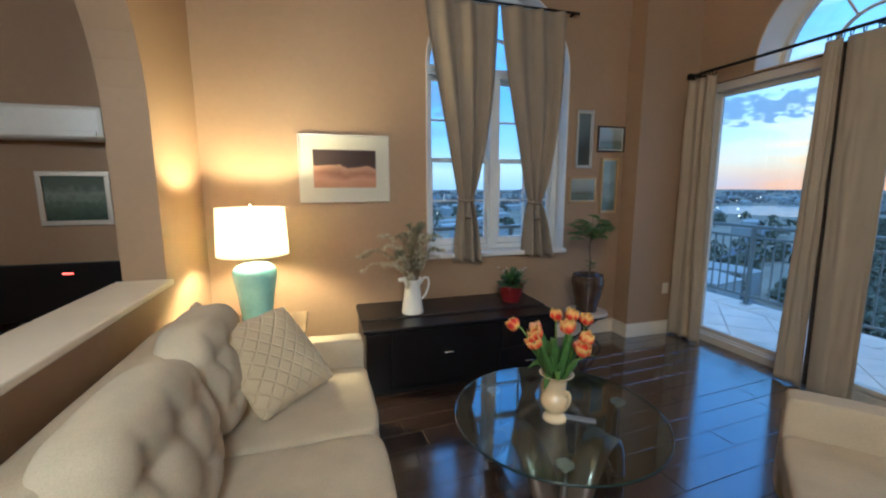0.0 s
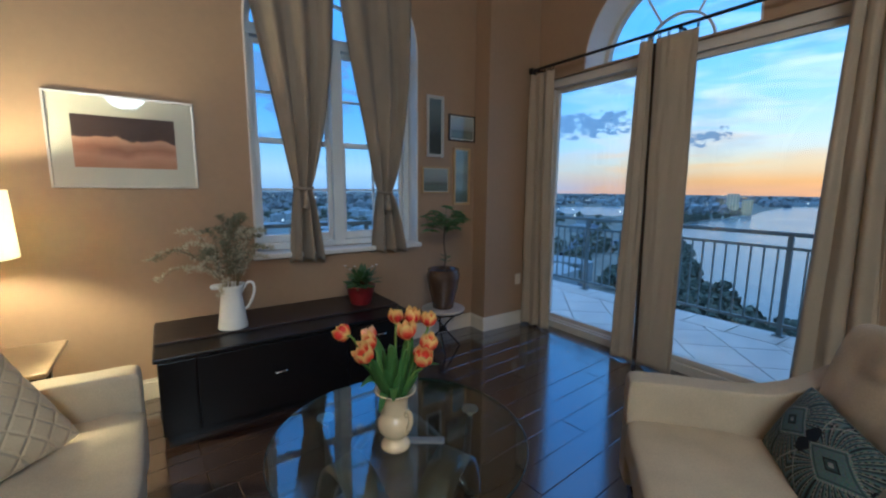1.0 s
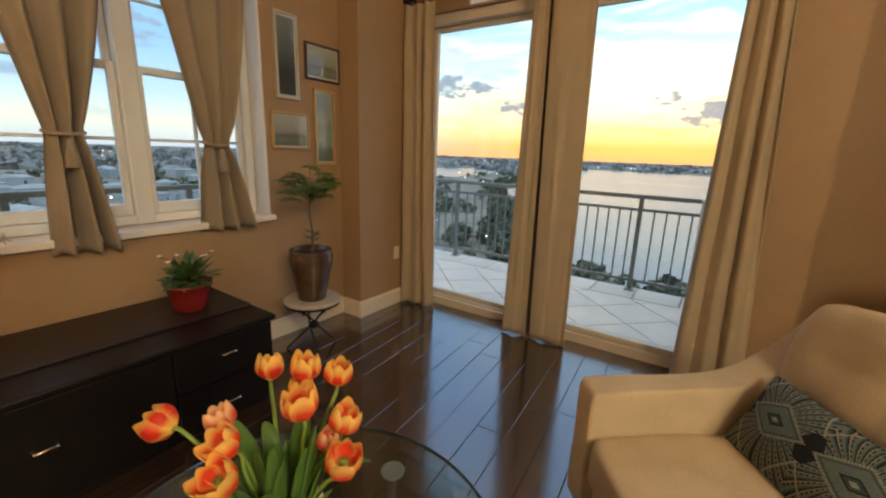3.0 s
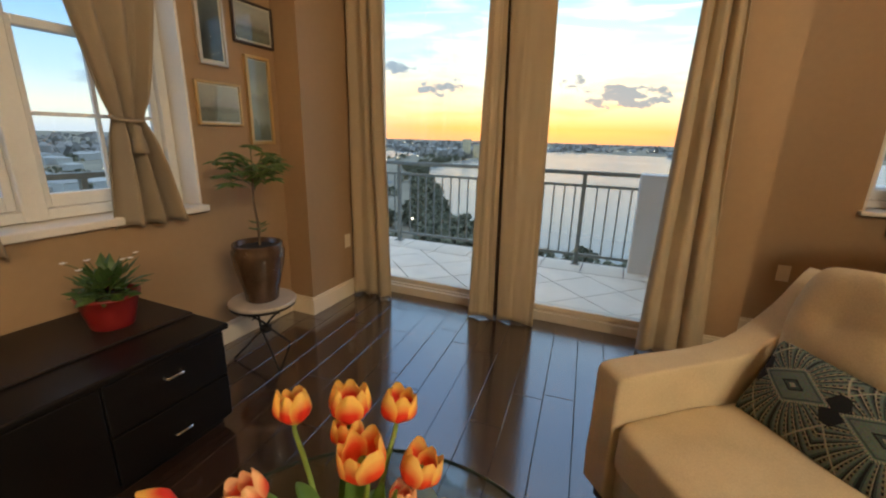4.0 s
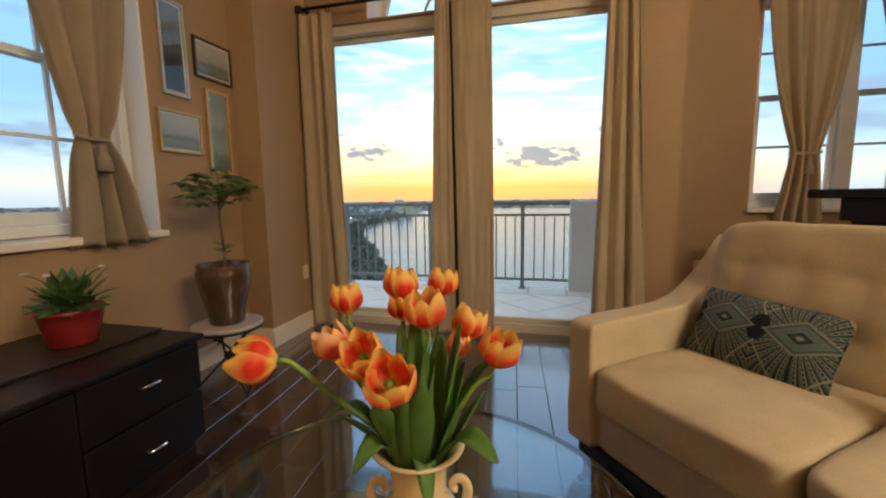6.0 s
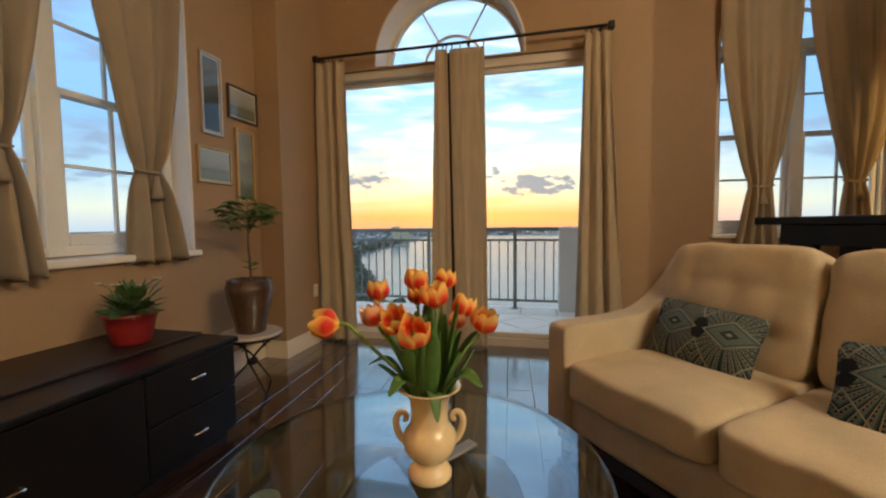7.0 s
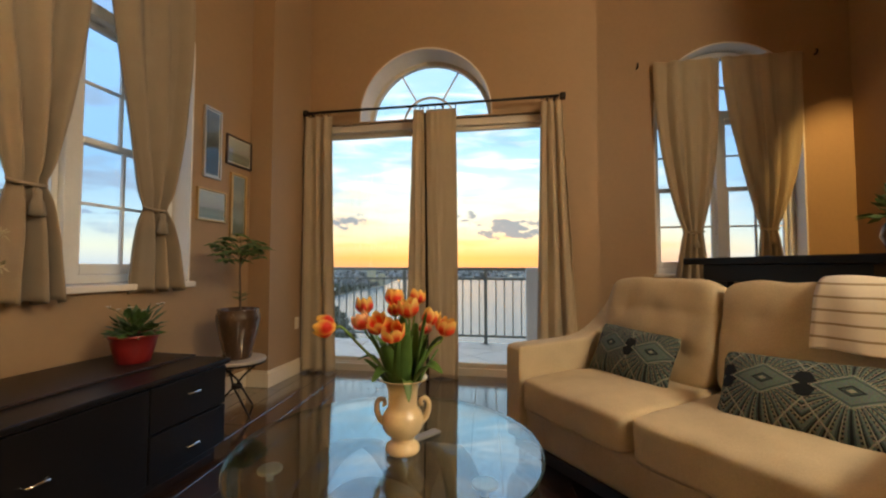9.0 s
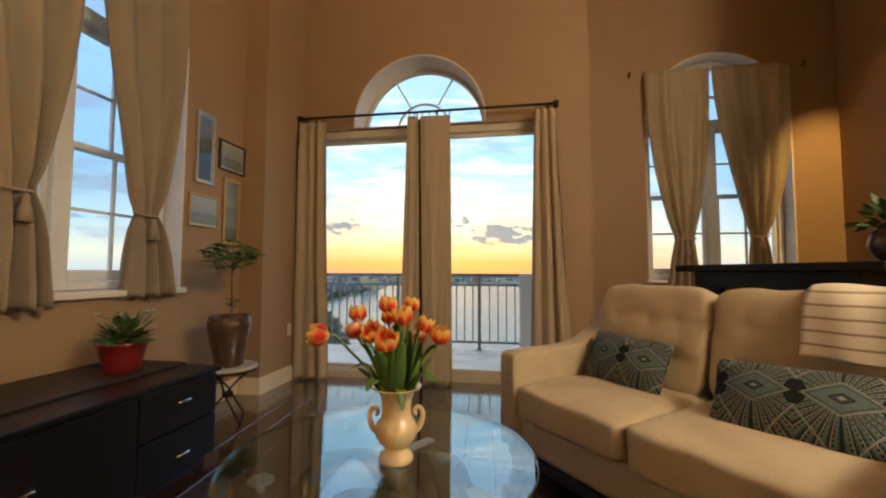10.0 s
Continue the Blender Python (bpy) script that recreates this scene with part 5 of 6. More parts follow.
PALESEED = material("pale_seed", (0.50, 0.44, 0.29), rough=0.9, var=0.2)
br = thing("dried_branches", "feathery dried branches standing in the pitcher", "dried flowers", (JX, JY, CZ + 0.009))
rnd = random.Random(9)
for i in range(36):
    a = rnd.uniform(0, 2 * math.pi)
    sp_ = rnd.uniform(0.08, 0.42) * (1.15 if math.cos(a) < 0 else 0.8)
    hgt = rnd.uniform(0.50, 0.86) - sp_ * 0.35
    ex, ey = sp_ * math.cos(a), min(0.28, sp_ * math.sin(a) * 0.75)
    droop = 0.10 * sp_ / 0.3
    pts = spline([(0.02 * math.cos(a), 0.02 * math.sin(a), 0.05), (0.05 * math.cos(a), 0.05 * math.sin(a), 0.30), (ex * 0.6, ey * 0.6, hgt * 0.85), (ex, ey, hgt - droop)], 8)
    part("stem", tube(pts, 0.002, 5, taper=0.5), BRANCH, br)
    lf = bmesh.new()
    for k in range(10, len(pts)):
        for q in range(9):
            w = Vector((rnd.gauss(0, 1), rnd.gauss(0, 1), rnd.gauss(0.4, 0.8)))
            leaflet(lf, pts[k] + w * 0.002, w, rnd.uniform(0.016, 0.034), rnd.uniform(0.002, 0.005), rnd.uniform(0, 3))
    tagged(part("seed_head", lf, DRYLEAF if i % 2 else PALESEED, br), kind="stuff")

rp = thing("flower_pot", "red glazed flower pot on the sideboard", "flower pot", (1.86, 3.375, CZ + 0.009))
part("pot", lathe([(0, 0), (0.075, 0), (0.08, 0.006), (0.098, 0.08), (0.108, 0.13), (0.116, 0.135), (0.118, 0.15), (0.110, 0.152), (0.102, 0.12), (0, 0.12)], 40), REDPOT, rp, smooth=True)
part("soil", lathe([(0, 0.135), (0.05, 0.134), (0.104, 0.128), (0.104, 0.121), (0, 0.121)], 24), SOIL, rp)
sp_ = thing("potted_plant", "low leafy plant with small white flowers", "plant", (1.86, 3.375, CZ + 0.009))
lf = bmesh.new()
rnd = random.Random(3)
for i in range(95):
    a, el = rnd.uniform(0, 2 * math.pi), rnd.uniform(0.15, 1.2)
    ln_ = rnd.uniform(0.05, 0.11)
    w = Vector((math.cos(a) * math.cos(el), math.sin(a) * math.cos(el), math.sin(el)))
    at = Vector((0, 0, 0.135)) + w * rnd.uniform(0.02, 0.12)
    leaflet(lf, at, w + Vector((0, 0, rnd.uniform(-0.6, 0.1))), ln_, ln_ * 0.26, rnd.uniform(-0.5, 0.5))
tagged(part("foliage", lf, LEAF, sp_), kind="stuff")
for i in range(6):
    a = i * 1.15 + 0.4
    hx, hz = rnd.uniform(0.10, 0.2), rnd.uniform(0.26, 0.34)
    part("stalk", tube(spline([(0, 0, 0.13), (hx * 0.5 * math.cos(a), hx * 0.5 * math.sin(a), hz * 0.85), (hx * math.cos(a), hx * math.sin(a), hz)], 6), 0.0018, 5), LEAF, sp_)
    fb = bmesh.new()
    for q in range(6):
        leaflet(fb, (hx * math.cos(a), hx * math.sin(a), hz), (math.cos(q), math.sin(q), 0.4), 0.016, 0.006)
    part("blossom", fb, ENAMEL, sp_)

# ---- iron plant stand with the tall pot ----
PX, PY, PZ = 2.61, 3.31, 0.40
ps = thing("plant_stand", "round pale stone top on a twisted wrought iron tripod", "plant stand", (PX, PY, 0))
part("tabletop", lathe([(0, PZ - 0.022), (0.185, PZ - 0.022), (0.192, PZ - 0.016), (0.192, PZ - 0.006), (0.186, PZ), (0, PZ)], 48), MARBLE, ps)
part("rim", lathe([(0.16, PZ - 0.036), (0.186, PZ - 0.036), (0.186, PZ - 0.0225), (0.16, PZ - 0.0225), (0.16, PZ - 0.036)], 40), IRON, ps)
for k in range(3):
    a = radians(-60 + 120 * k)
    pts = spline([(0.15 * math.cos(a), 0.15 * math.sin(a), PZ - 0.03), (0.05 * math.cos(a + 0.5), 0.05 * math.sin(a + 0.5), 0.27), (0.028 * math.cos(a + 2), 0.028 * math.sin(a + 2), 0.20),
                  (0.08 * math.cos(a + 3.0), 0.08 * math.sin(a + 3.0), 0.13), (0.20 * math.cos(a + 3.2), 0.20 * math.sin(a + 3.2), 0.006)], 8)
    part("leg", tube(pts, 0.007, 7), IRON, ps, smooth=True)
    sc = [(0.09 * math.cos(a) + 0.02 * math.cos(t_) * math.cos(a), 0.09 * math.sin(a) + 0.02 * math.cos(t_) * math.sin(a), 0.315 + 0.02 * math.sin(t_)) for t_ in [j * 0.4 for j in range(13)]]
    part("scroll", tube(sc, 0.004, 6), IRON, ps, smooth=True)
part("collar", lathe([(0.02, 0.185), (0.034, 0.185), (0.036, 0.2), (0.034, 0.215), (0.02, 0.215), (0.02, 0.185)], 16), IRON, ps)
bp_ = thing("plant_pot", "tall brown glazed urn pot on the iron stand", "plant pot", (PX, PY, PZ + 0.001))
part("pot", lathe([(0, 0), (0.088, 0), (0.094, 0.008), (0.10, 0.06), (0.128, 0.18), (0.146, 0.27), (0.147, 0.305), (0.136, 0.33), (0.14, 0.342), (0.136, 0.35), (0.124, 0.348), (0.124, 0.30), (0, 0.30)], 48), BROWNPOT, bp_, smooth=True)
part("soil", lathe([(0, 0.33), (0.08, 0.327), (0.123, 0.32), (0.123, 0.31), (0, 0.31)], 24), SOIL, bp_)
tp = thing("potted_tree", "slender small-leaved plant with an umbrella crown", "plant", (PX + 0.015, PY, PZ + 0.001))
part("trunk", tube(spline([(0, 0, 0.31), (0.012, 0.01, 0.45), (-0.012, 0.0, 0.60), (0.01, 0.01, 0.78)], 8), 0.008, 7, taper=0.6), BARK, tp, smooth=True)
rnd = random.Random(12)
for i in range(24):
    a = i * 2.4
    el = rnd.uniform(0.05, 0.95)
    ln_ = rnd.uniform(0.11, 0.19)
    z0 = rnd.uniform(0.66, 0.80)
    end = Vector((0.01 + ln_ * math.cos(a) * math.cos(el), max(-0.3, min(0.26, ln_ * math.sin(a) * math.cos(el))), z0 + ln_ * math.sin(el) * 0.9))
    part("twig", tube(spline([(0.006, 0.006, z0 - 0.02), Vector((0.006, 0.006, z0)).lerp(end, 0.5) + Vector((0, 0, 0.02)), end], 5), 0.0022, 5), LEAF, tp)
    lf = bmesh.new()
    for k in range(8):
        b3 = a + k * 0.785
        leaflet(lf, end, (math.cos(b3), math.sin(b3), -0.35 + 0.15 * math.sin(k)), rnd.uniform(0.065, 0.105), rnd.uniform(0.015, 0.023), rnd.uniform(-0.3, 0.3))
    tagged(part("leaf_spray", lf, LEAF_U, tp), kind="stuff")
lf = bmesh.new()
for k in range(10):
    a = k * 0.9
    leaflet(lf, (0.01, 0.005, 0.40 + 0.006 * k), (math.cos(a), math.sin(a), 0.3), 0.07, 0.014)
part("leaf_spray", lf, LEAF, tp)

# ---- outlet, bar table, chairs behind the sofa ----
ol = thing("wall_outlet", "ivory duplex wall outlet", "outlet")
part("plate", boxes((SOUTH_EAST - 0.006, SOUTH_EAST, 0.25, 0.325, 0.455, 0.57), bevel=0.002), PLASTIC, ol)
part("socket", boxes((SOUTH_EAST - 0.009, SOUTH_EAST - 0.0055, 0.272, 0.303, 0.473, 0.505), (SOUTH_EAST - 0.009, SOUTH_EAST - 0.0055, 0.272, 0.303, 0.52, 0.552), bevel=0.001), PLASTIC, ol)
ol = thing("wall_outlet", "ivory wall outlet on the pier", "outlet")
part("plate", boxes((3.66, 3.735, 3.479, 3.485, 0.44, 0.555), bevel=0.002), PLASTIC, ol)
part("socket", boxes((3.682, 3.713, 3.476, 3.4795, 0.458, 0.49), (3.682, 3.713, 3.476, 3.4795, 0.505, 0.537), bevel=0.001), PLASTIC, ol)

bt = thing("bar_table", "long black bar-height table on splayed trestle legs", "table", (3.435, 0.068, 0), 200)
part("tabletop", boxes((0, 1.32, 0.0, 0.52, 1.072, 1.122), bevel=0.008), BLACKWOOD, bt)
part("apron", boxes((0.15, 1.2, 0.04, 0.48, 0.955, 1.0715), bevel=0.004), BLACKWOOD, bt)
for x in (0.22, 1.05):
    for s in (0.06, 0.41):
        b = bmesh.new()
        vs = []
        for (xx, z) in ((x - 0.05, 0.0), (x + 0.05, 0.0), (x + 0.12, 0.954), (x - 0.02, 0.954)):
            vs.append((xx, z))
        lb = extrude_outline(vs, "y", s, s + 0.05)
        part("leg", lb, BLACKWOOD, bt)
    part("crossbar", boxes((x - 0.02, x + 0.03, 0.112, 0.408, 0.3, 0.36)), BLACKWOOD, bt)


def bar_stool(at, turn):
    s = thing("bar_stool", "brown wooden bar stool with a curved back", "stool", at, turn, "stools at the bar table")
    wood = BARWOOD
    part("seat", puff(0.2, 0.19, 0.025, 5, 8, at=(0, 0, 0.74)), wood, s, smooth=True)
    for sx in (-0.16, 0.16):
        for sy in (-0.15, 0.15):
            part("leg", tube([(sx * 1.15, sy * 1.15, 0), (sx, sy, 0.73)], 0.018, 8), wood, s, smooth=True)
    part("backrest", sheet(lambda u, v: (-0.2 + 0.4 * u, 0.16 + 0.05 * math.sin(math.pi * u), 0.86 + 0.15 * v), 14, 4, 0.02), wood, s, smooth=True)
    for sx in (-0.17, 0.17):
        part("back_post", tube([(sx, 0.165, 0.73), (sx, 0.178, 0.9)], 0.014, 8), wood, s)
    return s


BARWOOD = material("warm_brown_wood", (0.24, 0.115, 0.045), rough=0.4, var=0.2, stretch=(2, 10, 2))
bar_stool((2.85, -0.80, 0), 200)
bar_stool((3.40, -0.60, 0), 200)

# ---- next room, through the pass-through ----
ac = thing("air_conditioner", "white wall-mounted split air conditioner", "air conditioner")
part("case", boxes((-1.98, -1.14, 3.49, 3.699, 1.88, 2.10), bevel=0.03), ENAMEL, ac)
part("louver", boxes((-1.94, -1.18, 3.478, 3.492, 1.895, 1.935), bevel=0.004), ENAMEL, ac)
pr = thing("framed_picture", "silver-framed green landscape picture", "picture")
part("frame", boxes((-1.66, -1.22, 3.675, 3.699, 1.29, 1.325), (-1.66, -1.22, 3.675, 3.699, 1.64, 1.675), (-1.66, -1.625, 3.675, 3.699, 1.325, 1.64), (-1.255, -1.22, 3.675, 3.699, 1.325, 1.64), bevel=0.004), SILVER, pr)
GREENART = art_material("green_landscape_print", [(0.2, (0.03, 0.05, 0.035)), (0.6, (0.09, 0.12, 0.08)), (0.8, (0.22, 0.25, 0.20)), (1.0, (0.10, 0.12, 0.09))], (2, 1, 2), 4)
part("print", boxes((-1.625, -1.255, 3.688, 3.699, 1.325, 1.64)), GREENART, pr)
tv = thing("television", "black flat television on a black cabinet, red standby light", "television", (-1.62, 3.45, 0.60))
part("screen", boxes((-0.5, 0.5, 0, 0.04, 0.06, 0.45), bevel=0.006), BLACKWOOD, tv)
part("stand", boxes((-0.2, 0.2, -0.08, 0.12, 0.0, 0.02), (-0.03, 0.03, 0.01, 0.03, 0.02, 0.07)), BLACKWOOD, tv)
part("standby_light", boxes((0.16, 0.22, -0.004, 0.001, 0.375, 0.383)), emitter("red_standby", (1.0, 0.06, 0.03), 3.0), tv, "red standby light")
cab = thing("media_cabinet", "low black media cabinet in the next room", "cabinet")
part("body", boxes((-2.2, -1.06, 3.25, 3.68, 0.06, 0.598), bevel=0.006), BLACKWOOD, cab)
part("plinth", boxes((-2.15, -1.1, 3.28, 3.66, 0.0, 0.06)), BLACKWOOD, cab)
arm = thing("armchair", "cream upholstered armchair seen over the ledge", "armchair", (-1.35, 2.1, 0), 200)
part("seat", puff(0.38, 0.38, 0.2, 6, 10, at=(0, 0, 0.25)), SOFA, arm, smooth=True)
part("backrest", puff(0.38, 0.12, 0.42, 4, 10, at=(0, 0.32, 0.52)), SOFA, arm, smooth=True)
for sx in (-0.36, 0.36):
    part("arm", puff(0.09, 0.38, 0.3, 6, 8, at=(sx, 0, 0.31)), SOFA, arm, smooth=True)

# ---- shades and cords for the added, unseen fill lamps ----
for p in FILL_LAMPS:
    pl = thing("fill_lamp", "unseen added fill lamp, white glass shade on a cord", "lamp", p, 0, "kitchen pendants")
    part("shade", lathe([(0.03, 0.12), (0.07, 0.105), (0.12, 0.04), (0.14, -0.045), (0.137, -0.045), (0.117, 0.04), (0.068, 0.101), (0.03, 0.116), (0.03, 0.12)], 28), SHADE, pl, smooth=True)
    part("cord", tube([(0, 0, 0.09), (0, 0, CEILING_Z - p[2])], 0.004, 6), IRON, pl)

ts = thing("track_spotlight", "small black track spotlight on the kitchen ceiling", "lamp")
back = (Vector(SPOT) - Vector((4.36, -1.60, 1.75))).normalized()
part("can", tube([Vector(SPOT) + back * 0.02, Vector(SPOT) + back * 0.14], 0.04, 16), IRON, ts, smooth=True)
part("stem", tube([Vector(SPOT) + back * 0.1, (SPOT[0] + back.x * 0.1, SPOT[1], CEILING_Z)], 0.008, 8), IRON, ts)

# ---- dark arrangement standing on the bar table ----
dv = thing("dark_vase", "dark round vase on the bar table", "vase", (2.40, -0.62, 1.123))
part("body", lathe([(0, 0), (0.07, 0), (0.10, 0.03), (0.125, 0.09), (0.11, 0.15), (0.07, 0.18), (0.075, 0.20), (0.066, 0.20), (0.06, 0.17), (0, 0.14)], 32), BROWNPOT, dv, smooth=True)
df = thing("leafy_arrangement", "dark leafy arrangement with pale round blossoms", "flowers", (2.40, -0.62, 1.123))
rnd = random.Random(31)
lf = bmesh.new()
for i in range(150):
    a, el = rnd.uniform(0, 6.283), rnd.uniform(0.1, 1.4)
    w = Vector((math.cos(a) * math.cos(el), math.sin(a) * math.cos(el), math.sin(el)))
    leaflet(lf, Vector((0, 0, 0.17)) + w * rnd.uniform(0.03, 0.15), w + Vector((0, 0, rnd.uniform(-0.7, 0.0))), rnd.uniform(0.06, 0.11), rnd.uniform(0.014, 0.026), rnd.uniform(-1, 1))
tagged(part("foliage", lf, LEAF, df), kind="stuff")
for x, y, z in ((-0.10, 0.06, 0.17), (-0.16, -0.02, 0.22)):
    part("blossom", puff(0.05, 0.05, 0.045, 2.4, 8, at=(x, y, z), wrinkle=0.012, seed=z * 9), PALESEED, df, smooth=True)

# ---- balcony ----
BZ = -0.04
RX, RY = 5.80, 5.16      # railing lines
structure("balcony_slab", boxes((EAST + 0.262, RX + 0.15, -3.0, RY + 0.15, BZ - 0.25, BZ - 0.012), (-3.6, EAST + 0.26, NORTH + 0.262, RY + 0.15, BZ - 0.25, BZ - 0.012)), GROUT, "balcony slab", "balcony")
structure("balcony_low_wall", boxes((RX - 0.10, RX + 0.12, -3.0, 1.22, BZ - 0.012, 1.045), bevel=0.012), STUCCO, "white stucco parapet of the balcony", "parapet")


def railing(name, axis, d, p0, p1, posts, label):
    r = thing(name, label, "railing", kind="structure")

    def bar3(a, b2, z0, z1, w):
        return (d - w, d + w, a, b2, z0, z1) if axis == "x" else (a, b2, d - w, d + w, z0, z1)
    part("top_rail", boxes(bar3(p0, p1, 1.0, 1.045, 0.03), bevel=0.008), RAILPAINT, r)
    part("mid_rail", boxes(bar3(p0, p1, 0.865, 0.895, 0.016)), RAILPAINT, r)
    part("bottom_rail", boxes(bar3(p0, p1, 0.06, 0.09, 0.016)), RAILPAINT, r)
    me = None
    for q in posts:
        part("post", boxes(bar3(q - 0.022, q + 0.022, BZ - 0.012, 1.0, 0.022)), RAILPAINT, r)
        part("foot_plate", boxes(bar3(q - 0.05, q + 0.05, BZ - 0.012, BZ + 0.012, 0.05)), RAILPAINT, r)
    q = p0 + 0.06
    while q < p1 - 0.03:
        if min(abs(q - a) for a in posts) > 0.05:
            if me is None:
                me = mesh_of(boxes(bar3(-0.008, 0.008, 0.09, 0.865, 0.008)), "baluster", RAILPAINT)
            o = new("baluster", me)
            o.parent = r
            o.location = (0, q, 0) if axis == "x" else (q, 0, 0)
        q += 0.118
    return r


railing("railing_east", "x", RX, 1.222, RY - 0.03, (1.78, 2.97, 4.16, 5.1), "grey-green painted metal balcony railing")
railing("railing_north", "y", RY, -1.5, RX - 0.03, (-0.9, 0.3, 1.5, 2.7, 3.9, 5.1), "grey-green painted metal balcony railing")

# diagonal balcony tiles with a straight border
tiles = bpy.data.objects["balcony_slab"]
T = 0.46


def tile_mesh(pts, name="tile"):
    bm = bmesh.new()
    lo = [bm.verts.new((x, y, -0.012)) for x, y in pts]
    hi = [bm.verts.new((x, y, 0)) for x, y in pts]
    bm.faces.new(hi)
    for i in range(len(pts)):
        bm.faces.new((lo[i], lo[(i + 1) % len(pts)], hi[(i + 1) % len(pts)], hi[i]))
    return mesh_of(bm, name, TILE)


def clip_poly(poly, x0, x1, y0, y1):
    for ax, lim, sg in ((0, x0, 1), (0, x1, -1), (1, y0, 1), (1, y1, -1)):
        out = []
        for i in range(len(poly)):
            a, b2 = poly[i], poly[(i + 1) % len(poly)]
            da, db = sg * (a[ax] - lim), sg * (b2[ax] - lim)
            if da >= 0:
                out.append(a)
            if da * db < 0:
                t = da / (da - db)
                out.append((a[0] + (b2[0] - a[0]) * t, a[1] + (b2[1] - a[1]) * t))
        poly = out
        if len(poly) < 3:
            return []
    return poly


BX0, BX1, BY0, BY1 = EAST + 0.48, RX - 0.32, -1.0, RY - 0.3
h = T / math.sqrt(2)
g = 0.007
i = 0
for ix in range(-2, 8):
    for iy in range(-6, 20):
        for off in (0, 1):
            cx, cy = BX0 + (ix * 2 + off) * h, BY0 + (iy * 2 + off) * h
            poly = clip_poly([(cx - h + g, cy), (cx, cy - h + g), (cx + h - g, cy), (cx, cy + h - g)], BX0 + g, BX1 - g, BY0 + g, BY1 - g)
            if len(poly) > 2:
                o = new("tile", tile_mesh(poly))
                o.parent = tiles
                o.location = (0, 0, BZ)
for x0, x1 in ((EAST + 0.27, BX0), (BX1, RX + 0.1)):
    y = BY0
    while y < BY1:
        o = new("tile", tile_mesh([(x0 + g, y + g), (x1 - g, y + g), (x1 - g, y + 0.45 - g), (x0 + g, y + 0.45 - g)]))
        o.parent = tiles
        o.location = (0, 0, BZ)
        y += 0.45
x = -1.5
while x < RX - 0.1:
    o = new("tile", tile_mesh([(x + g, BY1 + g), (x + 0.45 - g, BY1 + g), (x + 0.45 - g, RY + 0.1), (x + g, RY + 0.1)]))
    o.parent = tiles
    o.location = (0, 0, BZ)
    x += 0.45

# ---- the lake, its shores and the town ----
GZ = -38.0
# land, tree and house colours are lightened to stand in for distance haze
GROUND = material("dusk_land", (0.30, 0.27, 0.20), rough=1.0, var=0.25, scale=0.02, fine=0.15, spec=0.0)
WATER = material("lake_water", (0.12, 0.14, 0.15), rough=0.22, var=0.1, scale=0.02, bump=0.0)
ROADM = material("pale_road", (0.16, 0.16, 0.165), rough=0.9, var=0.1, scale=0.1)
TREEM = material("far_tree_leaves", (0.18, 0.17, 0.11), rough=1.0, var=0.15, scale=0.4, fine=2.0, spec=0.0)
HOUSEW = material("far_house_wall", (0.46, 0.43, 0.37), rough=0.9, var=0.15, scale=0.05, per_object=0.15)
ROOFM = material("far_roof", (0.40, 0.385, 0.34), rough=0.9, var=0.15, scale=0.05, per_object=0.18)
WINDARK = material("far_window", (0.10, 0.12, 0.15), rough=0.2)
structure("ground", box(bmesh.new(), -2500, 4900, -4500, 4900, GZ - 2, GZ), GROUND, "flat dusky land to the horizon", "ground")
lake = [(105, -900), (108, -60), (118, 10), (130, 36), (165, 66), (230, 98), (330, 150), (476, 233), (690, 258), (800, 268), (1000, 315), (1390, 386), (1440, 200), (1330, 0), (1290, -300), (1350, -900)]
structure("water", extrude_outline(lake, "z", GZ - 0.5, GZ + 0.05), WATER, "calm lake reflecting the evening sky", "water")
inlet = [(580, 375), (880, 430), (1000, 560), (780, 640), (560, 500)]
structure("water_inlet", extrude_outline(inlet, "z", GZ - 0.5, GZ + 0.06), WATER, "calm inlet of the lake", "water")


def in_poly(x, y, poly):
    c = False
    for i in range(len(poly)):
        (xa, ya), (xb, yb) = poly[i], poly[i - 1]
        if (ya > y) != (yb > y) and x < (xb - xa) * (y - ya) / (yb - ya) + xa:
            c = not c
    return c


def land(x, y):
    return not in_poly(x, y, lake) and not in_poly(x, y, inlet)


rnd = random.Random(21)
# far trees: clumps of small leaf faces
def tree_clump(bm, x, y, z, r, h_, n=26):
    for k in range(n):
        a, q = rnd.uniform(0, 6.283), rnd.random() ** 0.5
        zz = rnd.uniform(0.15, 1.0)
        rr = r * q * math.sin(math.pi * min(0.97, zz * 0.8 + 0.12))
        c = Vector((x + rr * math.cos(a), y + rr * math.sin(a), z + h_ * zz))
        s = r * rnd.uniform(0.12, 0.30)
        ax = Vector((rnd.gauss(0, 1), rnd.gauss(0, 1), rnd.gauss(0, 1))).normalized()
        s1 = ax.orthogonal().normalized()
        s2 = ax.cross(s1)
        vs = [bm.verts.new(c + s1 * s * math.cos(t) + s2 * s * math.sin(t) + ax * rnd.uniform(-0.3, 0.3) * s) for t in (0, 1.26, 2.5, 3.77, 5.03)]
        top = bm.verts.new(c + ax * s * 0.5)
        for i in range(5):
            bm.faces.new((vs[i], vs[(i + 1) % 5], top))


